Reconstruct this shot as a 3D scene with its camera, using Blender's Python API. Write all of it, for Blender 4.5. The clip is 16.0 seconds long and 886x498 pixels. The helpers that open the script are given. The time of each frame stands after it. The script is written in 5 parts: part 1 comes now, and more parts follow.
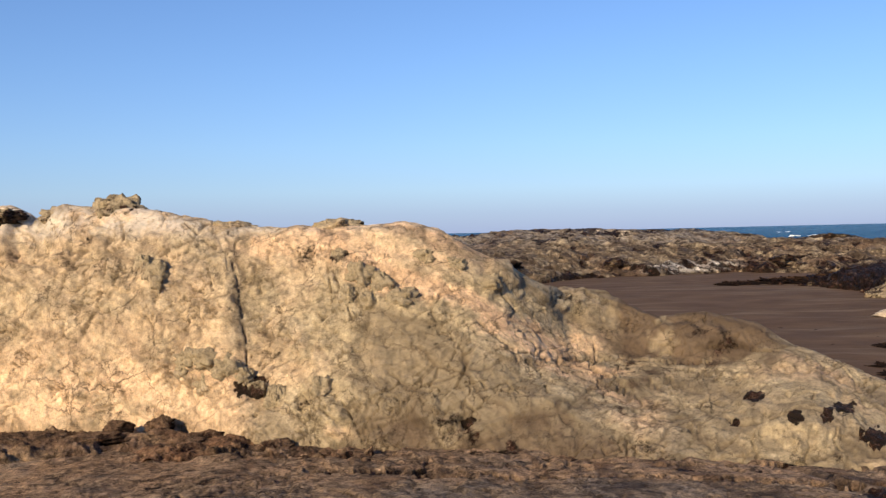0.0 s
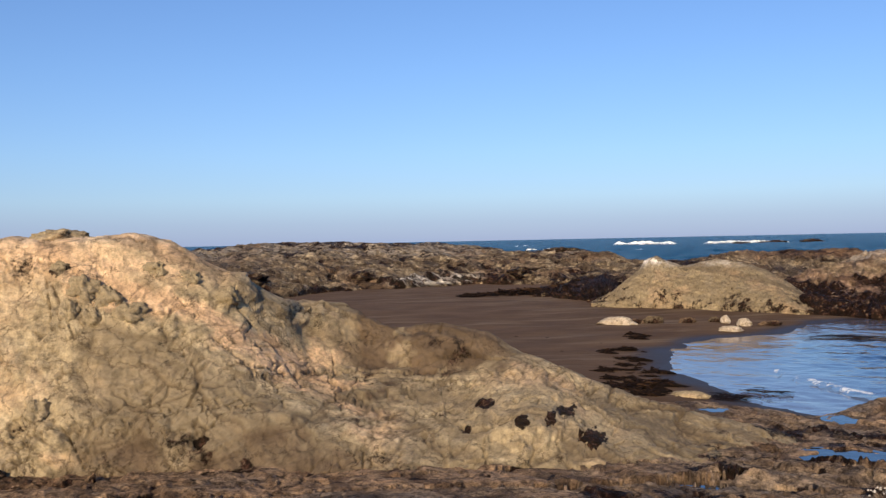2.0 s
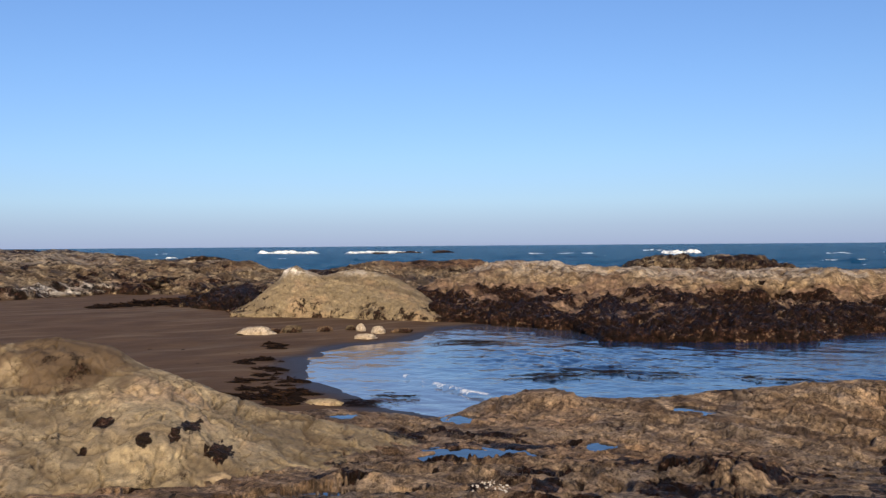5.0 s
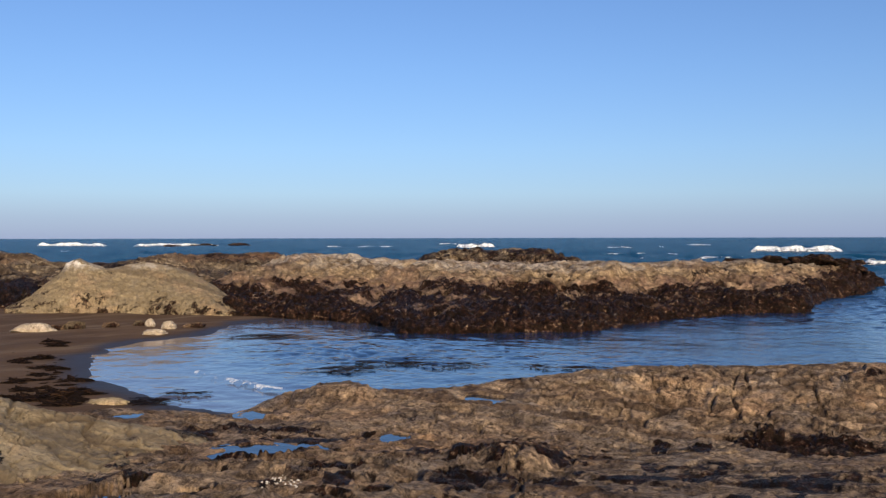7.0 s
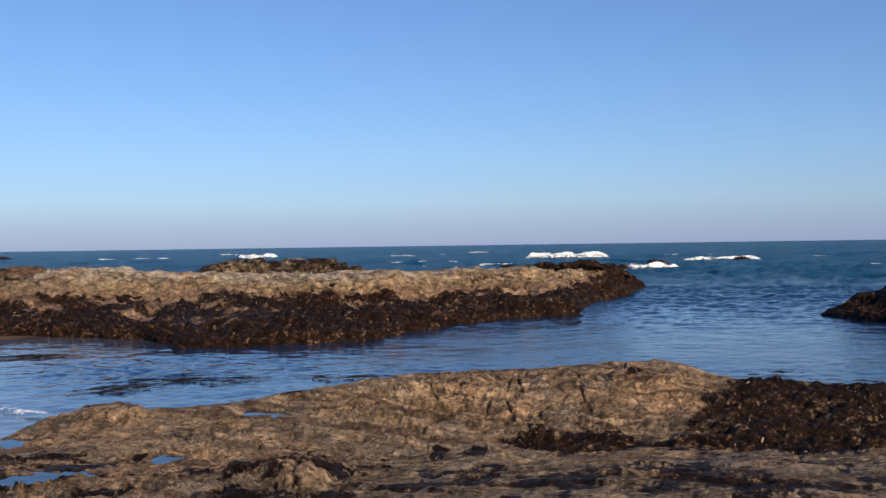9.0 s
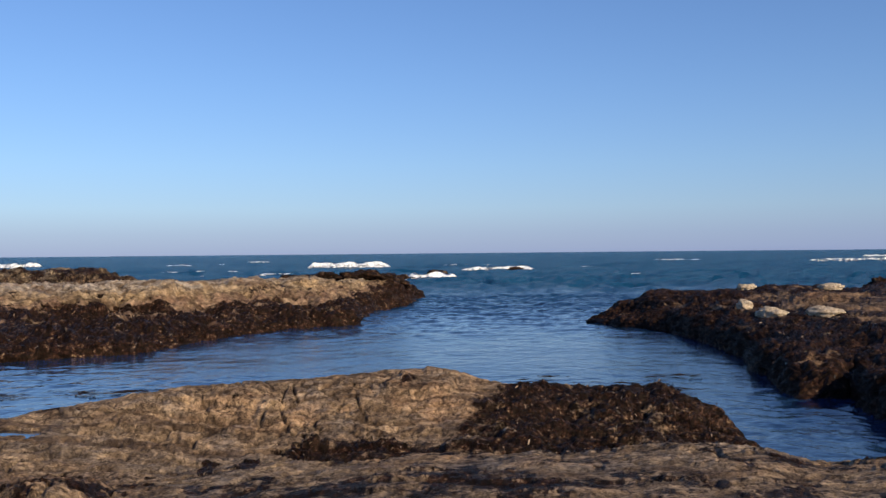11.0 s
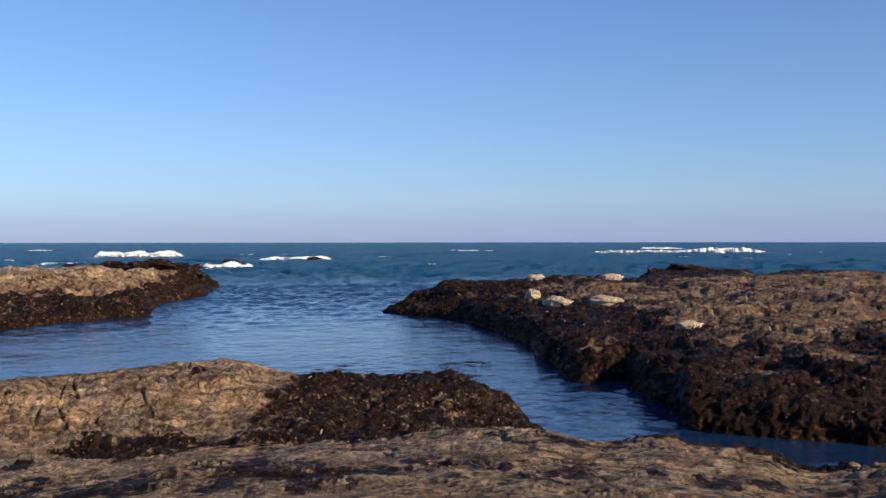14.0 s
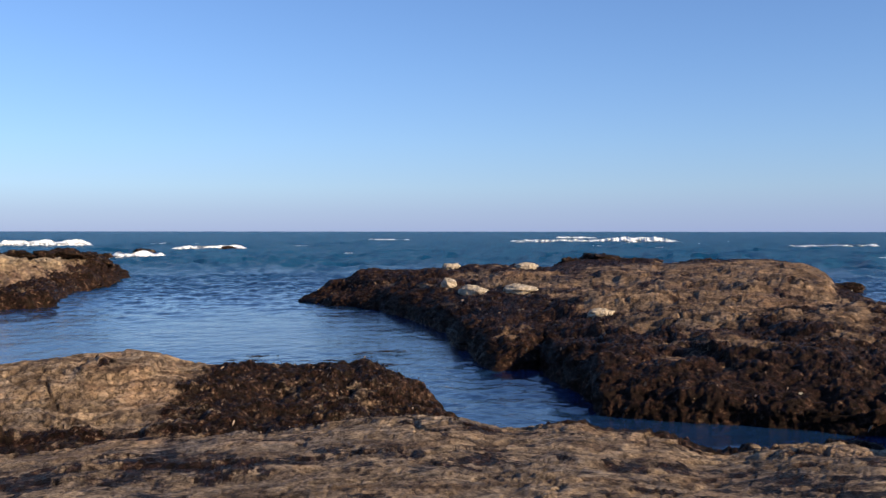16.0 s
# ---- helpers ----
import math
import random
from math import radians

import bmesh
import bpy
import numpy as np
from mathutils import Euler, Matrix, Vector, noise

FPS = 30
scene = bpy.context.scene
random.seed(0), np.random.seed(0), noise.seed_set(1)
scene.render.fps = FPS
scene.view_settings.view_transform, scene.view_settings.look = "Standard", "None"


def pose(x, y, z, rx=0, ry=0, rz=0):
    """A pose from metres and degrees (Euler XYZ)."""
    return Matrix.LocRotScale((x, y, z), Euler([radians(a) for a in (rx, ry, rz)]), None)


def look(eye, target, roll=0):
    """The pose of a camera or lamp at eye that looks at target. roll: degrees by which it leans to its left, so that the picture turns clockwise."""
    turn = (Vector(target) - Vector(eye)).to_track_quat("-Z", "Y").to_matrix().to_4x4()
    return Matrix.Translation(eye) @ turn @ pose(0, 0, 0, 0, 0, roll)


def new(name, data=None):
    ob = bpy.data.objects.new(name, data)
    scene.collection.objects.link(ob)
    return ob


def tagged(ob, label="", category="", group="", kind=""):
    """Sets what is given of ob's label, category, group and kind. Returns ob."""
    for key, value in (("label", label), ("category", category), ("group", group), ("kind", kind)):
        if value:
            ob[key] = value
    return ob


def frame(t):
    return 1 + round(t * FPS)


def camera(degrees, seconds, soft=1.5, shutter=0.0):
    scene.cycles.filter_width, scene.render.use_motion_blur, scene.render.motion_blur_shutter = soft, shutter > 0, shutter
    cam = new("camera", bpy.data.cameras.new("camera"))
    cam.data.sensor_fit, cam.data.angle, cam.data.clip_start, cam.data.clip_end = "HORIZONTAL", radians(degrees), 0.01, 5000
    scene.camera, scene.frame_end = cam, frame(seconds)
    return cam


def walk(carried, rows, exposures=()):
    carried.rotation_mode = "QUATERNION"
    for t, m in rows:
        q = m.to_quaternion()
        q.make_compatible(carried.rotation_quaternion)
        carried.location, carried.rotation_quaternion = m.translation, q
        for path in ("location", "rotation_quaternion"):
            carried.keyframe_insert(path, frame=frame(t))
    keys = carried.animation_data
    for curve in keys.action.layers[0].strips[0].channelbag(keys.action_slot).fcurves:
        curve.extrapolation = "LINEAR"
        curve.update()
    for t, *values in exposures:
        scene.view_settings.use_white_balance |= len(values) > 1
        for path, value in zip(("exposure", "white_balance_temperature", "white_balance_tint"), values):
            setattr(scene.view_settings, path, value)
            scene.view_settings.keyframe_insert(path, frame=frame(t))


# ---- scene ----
cam = camera(49.1, 16.0, soft=1.35)
# seconds, eye x y z, yaw, pitch, roll
PATH = [
    (0.0, -0.124, -0.161, 4.011, 0.00, -0.95, -1.34),
    (0.5, -0.076, -0.167, 4.003, -4.10, -0.98, -1.27),
    (1.0, -0.034, -0.139, 4.005, -8.18, -0.78, -1.34),
    (1.5, 0.002, -0.110, 3.989, -11.73, -0.74, -1.17),
    (2.0, 0.043, -0.083, 3.995, -14.72, -0.48, -1.17),
    (2.5, 0.072, -0.081, 3.995, -17.83, -0.22, -1.12),
    (3.0, 0.114, -0.073, 3.996, -21.37, -0.20, -0.86),
    (3.5, 0.151, -0.061, 3.996, -24.93, -0.54, -0.46),
    (4.0, 0.194, -0.083, 4.004, -29.00, -0.54, -0.45),
    (6.5, 0.257, -0.129, 4.015, -43.91, -0.35, -0.13),
    (7.0, 0.303, -0.125, 4.002, -47.39, -0.69, -0.11),
    (7.5, 0.342, -0.133, 4.013, -50.88, -0.84, -0.37),
    (8.0, 0.374, -0.137, 4.007, -53.64, -0.88, -0.18),
    (8.5, 0.383, -0.171, 4.007, -56.37, -0.61, -0.62),
    (9.0, 0.394, -0.178, 4.023, -60.10, -0.24, -0.80),
    (9.5, 0.430, -0.217, 4.012, -63.61, -0.27, -0.53),
    (10.0, 0.478, -0.232, 4.002, -66.80, 0.08, -0.60),
    (12.5, 0.533, -0.296, 3.989, -80.18, -0.23, -0.02),
    (13.0, 0.533, -0.311, 4.000, -81.79, -0.18, -0.06),
    (13.5, 0.520, -0.330, 3.994, -83.26, -0.28, -0.21),
    (14.0, 0.522, -0.334, 3.987, -84.73, -0.43, -0.06),
    (14.5, 0.525, -0.343, 3.984, -85.51, -0.62, 0.04),
    (15.0, 0.526, -0.355, 3.984, -86.92, -0.80, 0.10),
    (15.5, 0.517, -0.362, 3.982, -88.40, -0.84, 0.21),
    (16.0, 0.516, -0.382, 3.983, -89.62, -1.07, 0.04),
]
walk(cam, [(t, pose(x, y, z, 90 + pitch, 0, yaw) @ pose(0, 0, 0, 0, 0, roll)) for t, x, y, z, yaw, pitch, roll in PATH],
     exposures=((0, 0.42), (1, 0.36), (3, 0.26), (4, 0.29), (6.5, 0.17), (10, 0.17), (12.5, 0.36), (13.5, 0.37), (14.5, 0.35), (16, 0.5)))

# ---- light ----
SUN_BEARING, SUN_HEIGHT = 212.0, 23.0
world = bpy.data.worlds.new("world")
scene.world = world
world.use_nodes = True
wn, wl = world.node_tree.nodes, world.node_tree.links
sky = wn.new("ShaderNodeTexSky")
sky.sky_type = "NISHITA"
sky.sun_disc = False
sky.sun_elevation = radians(SUN_HEIGHT)
sky.sun_rotation = radians(SUN_BEARING % 360)
sky.altitude, sky.air_density, sky.dust_density, sky.ozone_density = 0, 1.0, 0.15, 4.0
wn["Background"].inputs[1].default_value = 0.097
# sea haze low over the horizon
way = wn.new("ShaderNodeTexCoord")
cut = wn.new("ShaderNodeSeparateXYZ")
haze = wn.new("ShaderNodeValToRGB")
blend = wn.new("ShaderNodeMix")
blend.data_type = "RGBA"
for k, (at, v) in enumerate(((0.0, 0.72), (0.02, 0.6), (0.045, 0.36), (0.09, 0.22), (0.17, 0.12), (0.4, 0.0))):
    e = haze.color_ramp.elements[k] if k < 2 else haze.color_ramp.elements.new(at)
    e.position, e.color = at, (v, v, v, 1)
blend.inputs[7].default_value = (2.0, 2.68, 5.3, 1)
wl.new(way.outputs["Generated"], cut.inputs[0])
wl.new(cut.outputs[2], haze.inputs[0])
wl.new(haze.outputs[0], blend.inputs[0])
clear = wn.new("ShaderNodeMix")
clear.data_type, clear.blend_type = "RGBA", "MULTIPLY"
clear.inputs[0].default_value = 1.0
clear.inputs[7].default_value = (0.82, 0.935, 1.15, 1)
wl.new(sky.outputs[0], clear.inputs[6])
wl.new(clear.outputs[2], blend.inputs[6])
wl.new(blend.outputs[2], wn["Background"].inputs[0])

sun_data = bpy.data.lights.new("sun", "SUN")
sun_data.energy, sun_data.angle, sun_data.color = 5.0, radians(0.53), (1.0, 0.79, 0.54)
sun = new("sun", sun_data)
_b, _e = radians(SUN_BEARING), radians(SUN_HEIGHT)
sun.matrix_world = look((60 * math.sin(_b) * math.cos(_e), 60 * math.cos(_b) * math.cos(_e), 60 * math.sin(_e)), (0, 0, 0))


# ---- noise in numpy ----
_rng = np.random.RandomState(7)
_perm = np.tile(_rng.permutation(256), 3)
_grad = _rng.normal(size=(256, 3))
_grad /= np.linalg.norm(_grad, axis=1)[:, None]
_jit = _rng.uniform(size=(256, 3))


def perlin(p):
    i = np.floor(p).astype(int)
    f = p - i
    w = f * f * f * (f * (f * 6 - 15) + 10)
    i &= 255
    out = np.zeros(len(p))
    for dx in (0, 1):
        for dy in (0, 1):
            for dz in (0, 1):
                h = _perm[_perm[_perm[i[:, 0] + dx] + i[:, 1] + dy] + i[:, 2] + dz]
                g = (_grad[h] * (f - (dx, dy, dz))).sum(1)
                out += g * np.where(dx, w[:, 0], 1 - w[:, 0]) * np.where(dy, w[:, 1], 1 - w[:, 1]) * np.where(dz, w[:, 2], 1 - w[:, 2])
    return out * 1.5


def fbm(p, octaves=4, gain=0.5, ridged=False):
    out, a = np.zeros(len(p)), 1.0
    for k in range(octaves):
        n = perlin(p * 2.03 ** k + 13.7 * k)
        out += a * ((0.5 - 2 * np.abs(n)) if ridged else n)
        a *= gain
    return out


def cells(p):
    """Distances to the nearest and second nearest of scattered seeds, a value for the nearest, and tilted faces that meet in sharp ridges."""
    i = np.floor(p).astype(int)
    d1, d2, val, tilt = np.full(len(p), 9.0), np.full(len(p), 9.0), np.zeros(len(p)), np.full(len(p), 9.0)
    for dx in (-1, 0, 1):
        for dy in (-1, 0, 1):
            for dz in (-1, 0, 1):
                c = i + (dx, dy, dz)
                k = c & 255
                h = _perm[_perm[_perm[k[:, 0]] + k[:, 1]] + k[:, 2]]
                way_to = p - c - _jit[h]
                d = np.linalg.norm(way_to, axis=1)
                near = d < d1
                d2 = np.where(near, d1, np.minimum(d2, d))
                val = np.where(near, h / 255.0, val)
                tilt = np.minimum(tilt, 0.85 * (way_to * _grad[h]).sum(1) + 0.5 * h / 255.0 + 0.28 * d * d)
                d1 = np.where(near, d, d1)
    return d1, d2, val, tilt


def blocks(p, sharp=0.14):
    """Values that stay level over blocks and change quickly between them."""
    i = np.floor(p).astype(int)
    f = p - i
    w = np.clip((f - 0.5 + sharp) / (2 * sharp), 0, 1)
    w = w * w * (3 - 2 * w)
    i &= 255
    out = np.zeros(len(p))
    for dx in (0, 1):
        for dy in (0, 1):
            for dz in (0, 1):
                h = _perm[_perm[_perm[i[:, 0] + dx] + i[:, 1] + dy] + i[:, 2] + dz] / 255.0 - 0.5
                out += h * np.where(dx, w[:, 0], 1 - w[:, 0]) * np.where(dy, w[:, 1], 1 - w[:, 1]) * np.where(dz, w[:, 2], 1 - w[:, 2])
    edge = np.abs(f - 0.5).min(1)
    return out, edge


BED = np.array((0.483, 0.129, 0.866))
JOINTS = np.array(Euler((0.5, 0.35, 0.7)).to_matrix())


def smooth(a, b, x):
    t = np.clip((x - a) / (b - a), 0, 1)
    return t * t * (3 - 2 * t)


# ---- lofts over bearing ----
def along(rail, b):
    """Distance and height of a rail at the bearings b (soft-cornered)."""
    r = np.array(rail, float)
    fine = np.linspace(r[0, 0], r[-1, 0], 1200)
    cols = []
    for c in (1, 2):
        v = np.interp(fine, r[:, 0], r[:, c])
        k = np.hanning(9)
        v = np.convolve(np.pad(v, 4, mode="edge"), k / k.sum(), mode="valid")
        cols.append(np.interp(b, fine, v))
    return cols


def loft(rails, nb, across, span=None):
    """A grid of places: nb columns over the bearings, with the given numbers of rows between the rails."""
    lo, hi = span or (rails[0][0][0], rails[0][-1][0])
    b = np.linspace(lo, hi, nb) if isinstance(nb, int) else nb
    d, z = np.array([along(r, b) for r in rails]).transpose(1, 0, 2)
    v = np.concatenate([np.linspace(i, i + 1, n, endpoint=False) for i, n in enumerate(across)] + [[len(rails) - 1.0]])
    i = np.minimum(v.astype(int), len(rails) - 2)
    t = (v - i)[:, None]

    def cut(q):
        a, m, n, o = q[np.maximum(i - 1, 0)], q[i], q[i + 1], q[np.minimum(i + 2, len(q) - 1)]
        s, e = 0.35 * (n - a), 0.35 * (o - m)
        return (2 * t ** 3 - 3 * t ** 2 + 1) * m + (t ** 3 - 2 * t ** 2 + t) * s + (3 * t ** 2 - 2 * t ** 3) * n + (t ** 3 - t ** 2) * e

    d, z = cut(d), cut(z)
    a = np.radians(b)[None, :]
    return np.stack([d * np.sin(a), d * np.cos(a), z], -1)


def normals(g):
    n = np.cross(np.gradient(g, axis=1), np.gradient(g, axis=0))
    n /= np.linalg.norm(n, axis=-1, keepdims=True) + 1e-9
    return n * np.where(n[..., 2:].mean() < 0, -1, 1)


def grid_mesh(name, g, mat, attrs=None, close=False):
    rows, cols = g.shape[:2]
    k = np.arange(rows * cols).reshape(rows, cols)
    if close:
        k = np.concatenate([k, k[:, :1]], 1)
    quads = np.stack([k[:-1, :-1], k[:-1, 1:], k[1:, 1:], k[1:, :-1]], -1).reshape(-1, 4)
    me = bpy.data.meshes.new(name)
    me.vertices.add(rows * cols)
    me.vertices.foreach_set("co", g.reshape(-1).astype(np.float32))
    me.loops.add(quads.size)
    me.loops.foreach_set("vertex_index", quads.reshape(-1).astype(np.int32))
    me.polygons.add(len(quads))
    me.polygons.foreach_set("loop_start", np.arange(0, quads.size, 4, dtype=np.int32))
    me.update(calc_edges=True)
    me.validate()
    me.polygons.foreach_set("use_smooth", np.ones(len(quads), dtype=bool))
    for key, values in (attrs or {}).items():
        at = me.attributes.new(key, "FLOAT", "POINT")
        at.data.foreach_set("value", np.asarray(values, np.float32).reshape(-1))
    me.materials.append(mat)
    return me


# ---- materials ----
def material(name):
    m = bpy.data.materials.new(name)
    m.use_nodes = True
    nt = m.node_tree
    return m, nt, nt.nodes["Principled BSDF"]


def node(nt, kind, **sets):
    n = nt.nodes.new("ShaderNode" + kind)
    for k, v in sets.items():
        if k in n.inputs:
            n.inputs[k].default_value = v
    return n


def noise_tex(nt, scale, detail=6, rough=0.6, vec=None, stretch=None):
    if stretch:
        mp = node(nt, "Mapping", Scale=stretch)
        nt.links.new(vec, mp.inputs[0])
        vec = mp.outputs[0]
    n = node(nt, "TexNoise", Scale=scale, Detail=detail, Roughness=rough)
    nt.links.new(vec, n.inputs["Vector"])
    return n.outputs["Fac"]


def ridged_tex(nt, scale, detail, vec):
    n = node(nt, "TexNoise", Scale=scale, Detail=detail, Roughness=0.6)
    n.noise_type, n.normalize = "RIDGED_MULTIFRACTAL", True
    nt.links.new(vec, n.inputs["Vector"])
    return n.outputs["Fac"]


def ramp(nt, fac, *stops):
    n = nt.nodes.new("ShaderNodeValToRGB")
    e = n.color_ramp.elements
    while len(e) < len(stops):
        e.new(0.5)
    for k, (at, c) in enumerate(stops):
        e[k].position = at
        e[k].color = (*c, 1) if hasattr(c, "__len__") else (c, c, c, 1)
    nt.links.new(fac, n.inputs[0])
    return n.outputs[0]


def mix(nt, fac, a, b, blend="MIX"):
    n = nt.nodes.new("ShaderNodeMix")
    n.data_type, n.blend_type = "RGBA", blend
    for s, v in ((n.inputs[0], fac), (n.inputs[6], a), (n.inputs[7], b)):
        if hasattr(v, "links"):
            nt.links.new(v, s)
        else:
            s.default_value = v if not hasattr(v, "__len__") else (*v, 1)
    return n.outputs[2]


def calc(nt, op, a, b=0.0, clamp=False):
    n = nt.nodes.new("ShaderNodeMath")
    n.operation, n.use_clamp = op, clamp
    for s, v in ((n.inputs[0], a), (n.inputs[1], b)):
        if hasattr(v, "links"):
            nt.links.new(v, s)
        else:
            s.default_value = v
    return n.outputs[0]


def attr(nt, name):
    n = nt.nodes.new("ShaderNodeAttribute")
    n.attribute_name = name
    return n.outputs["Fac"]


def rock_material(name, pale, mid, dark, warm, weed=(0.011, 0.0052, 0.003), size=1.0, rough=0.9, bump=0.9, mottle=0.6, grain=0.85, cracks=0.6, streak=(3.5, 0.6, 1.2), soft=0.25, vary=1.0):
    m, nt, bs = material(name)
    pos = node(nt, "TexCoord").outputs["Object"]
    big = noise_tex(nt, 0.5 / size, 6, 0.62, pos)
    med = noise_tex(nt, 1.9 / size, 10, 0.72, pos)
    fine = noise_tex(nt, 11 / size, 10, 0.78, pos)
    grey = [0.42 * sum(mid) / 3 + 0.5 * c for c in mid]
    low = [soft * a + (1 - soft) * b for a, b in zip(mid, dark)]
    col = ramp(nt, med, (0.33, low), (0.43, [0.55 * a + 0.45 * b for a, b in zip(mid, low)]), (0.5, mid), (0.6, pale), (0.72, [min(1.2 * c, 0.8) for c in pale]))
    # grey and iron-stained patches
    col = mix(nt, calc(nt, "MULTIPLY", ramp(nt, noise_tex(nt, 0.9 / size, 8, 0.68, pos, (1, 1, 1.7)), (0.5, 0.0), (0.6, 1.0)), mottle), col, grey)
    col = mix(nt, calc(nt, "MULTIPLY", ramp(nt, big, (0.52, 0.0), (0.64, 1.0)), 0.5), col, warm)
    col = mix(nt, calc(nt, "MULTIPLY", attr(nt, "warm"), ramp(nt, noise_tex(nt, 1.7 / size, 8, 0.68, pos), (0.36, 0.2), (0.58, 0.95))), col, warm)
    # grain
    col = mix(nt, grain, col, ramp(nt, fine, (0.38, 0.4), (0.5, 1.0), (0.62, 1.35)), "MULTIPLY")
    col = mix(nt, 0.7 * grain, col, ramp(nt, noise_tex(nt, 38 / size, 6, 0.75, pos), (0.36, 0.45), (0.5, 1.0), (0.64, 1.3)), "MULTIPLY")
    chips = ramp(nt, noise_tex(nt, 8 / size, 10, 0.8, pos, (1, 1, 1.6)), (0.58, 0.0), (0.63, 1.0))
    col = mix(nt, calc(nt, "MULTIPLY", chips, 0.5), col, [min(1.35 * c, 0.8) for c in pale])
    # dark specks of lichen and pits
    speck = ramp(nt, noise_tex(nt, 5 / size, 12, 0.82, pos), (0.53, 0.0), (0.59, 1.0))
    col = mix(nt, calc(nt, "MULTIPLY", speck, mottle), col, dark)
    pits = ramp(nt, noise_tex(nt, 13 / size, 9, 0.8, pos, (1, 1, 1.8)), (0.56, 0.0), (0.60, 1.0))
    col = mix(nt, calc(nt, "MULTIPLY", pits, 0.9 * mottle), col, [0.8 * c for c in dark])
    # bird lime
    col = mix(nt, calc(nt, "MULTIPLY", attr(nt, "lime"), ramp(nt, noise_tex(nt, 1.6 / size, 8, 0.75, pos), (0.42, 0.0), (0.56, 1.0))), col, (0.72, 0.68, 0.60))
    # faint tilted streaks of the bedding
    col = mix(nt, 0.5 * vary, col, ramp(nt, noise_tex(nt, 2.2 / size, 8, 0.74, pos, streak), (0.4, 0.5), (0.5, 1.0), (0.62, 1.25)), "MULTIPLY")
    # earthy brown tone in upright streaks
    dark_tone = calc(nt, "ADD", attr(nt, "earth"), calc(nt, "MULTIPLY", calc(nt, "SUBTRACT", noise_tex(nt, 1.5 / size, 9, 0.72, pos, (1.4, 1.4, 0.45)), 0.5), 1.2))
    col = mix(nt, calc(nt, "MULTIPLY", ramp(nt, dark_tone, (0.4, 0.0), (0.9, 1.0)), 0.8), col, (0.235, 0.185, 0.115))
    col = mix(nt, calc(nt, "MULTIPLY", ramp(nt, calc(nt, "SUBTRACT", dark_tone, 0.9), (0.2, 0.0), (0.75, 1.0)), 0.85), col, (0.12, 0.082, 0.052))
    # beds of slightly different stone
    beds = node(nt, "TexNoise", Scale=1.6, Detail=3, Roughness=0.6)
    beds.noise_dimensions = "1D"
    nt.links.new(attr(nt, "layer"), beds.inputs["W"])
    col = mix(nt, 0.9 * vary, col, ramp(nt, beds.outputs["Fac"], (0.36, (0.55, 0.5, 0.48)), (0.5, 1.0), (0.62, (1.28, 1.25, 1.2))), "MULTIPLY")
    # thin cracks
    bent = node(nt, "TexNoise", Scale=1.3 / size, Detail=6, Roughness=0.65)
    nt.links.new(pos, bent.inputs["Vector"])
    shift = node(nt, "VectorMath")
    shift.operation = "MULTIPLY_ADD"
    nt.links.new(bent.outputs["Color"], shift.inputs[0])
    shift.inputs[1].default_value = (0.9 * size,) * 3
    nt.links.new(pos, shift.inputs[2])
    lines = None
    for scale, wide in ((0.9, 0.016), (2.6, 0.028)):
        vor = node(nt, "TexVoronoi", Scale=scale / size)
        vor.feature = "DISTANCE_TO_EDGE"
        nt.links.new(shift.outputs[0], vor.inputs["Vector"])
        line = calc(nt, "MULTIPLY", ramp(nt, vor.outputs["Distance"], (0.0, 1.0), (wide, 0.0)), ramp(nt, noise_tex(nt, 0.8 * scale / size, 4, 0.6, pos), (0.45, 0.0), (0.58, 1.0)))
        lines = calc(nt, "MAXIMUM", lines, line) if lines else line
    col = mix(nt, calc(nt, "MULTIPLY", lines, cracks), col, [0.8 * c for c in dark])
    # dirt in the cracks, with their shade put into the colour
    col = mix(nt, calc(nt, "MULTIPLY", attr(nt, "crack"), 0.8), col, [0.7 * c for c in dark])
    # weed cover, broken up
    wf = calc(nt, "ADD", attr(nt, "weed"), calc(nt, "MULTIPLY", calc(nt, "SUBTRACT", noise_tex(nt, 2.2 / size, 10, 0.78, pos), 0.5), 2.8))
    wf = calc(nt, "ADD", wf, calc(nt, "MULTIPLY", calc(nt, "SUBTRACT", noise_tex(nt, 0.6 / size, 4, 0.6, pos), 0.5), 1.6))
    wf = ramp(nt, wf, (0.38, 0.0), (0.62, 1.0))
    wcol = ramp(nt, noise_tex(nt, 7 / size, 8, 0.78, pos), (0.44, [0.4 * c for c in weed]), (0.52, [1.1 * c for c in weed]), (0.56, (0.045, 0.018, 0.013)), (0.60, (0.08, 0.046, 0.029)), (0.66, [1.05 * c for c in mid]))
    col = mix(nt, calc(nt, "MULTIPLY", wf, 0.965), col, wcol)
    nt.links.new(col, bs.inputs["Base Color"])
    nt.links.new(mix(nt, wf, (0.22,) * 3, (0.09,) * 3), bs.inputs["Specular IOR Level"])
    nt.links.new(mix(nt, wf, (rough,) * 3, (0.58,) * 3), bs.inputs["Roughness"])
    h = calc(nt, "ADD", calc(nt, "MULTIPLY", med, 0.45), calc(nt, "MULTIPLY", fine, 0.4))
    h = calc(nt, "ADD", h, calc(nt, "MULTIPLY", ridged_tex(nt, 2.4 / size, 10, pos), 0.35))
    h = calc(nt, "SUBTRACT", h, calc(nt, "ADD", calc(nt, "MULTIPLY", speck, 0.12), calc(nt, "ADD", calc(nt, "MULTIPLY", pits, 0.1 * mottle), calc(nt, "MULTIPLY", lines, 0.25 * cracks))))
    bp = node(nt, "Bump", Strength=bump, Distance=0.16 * size)
    nt.links.new(h, bp.inputs["Height"])
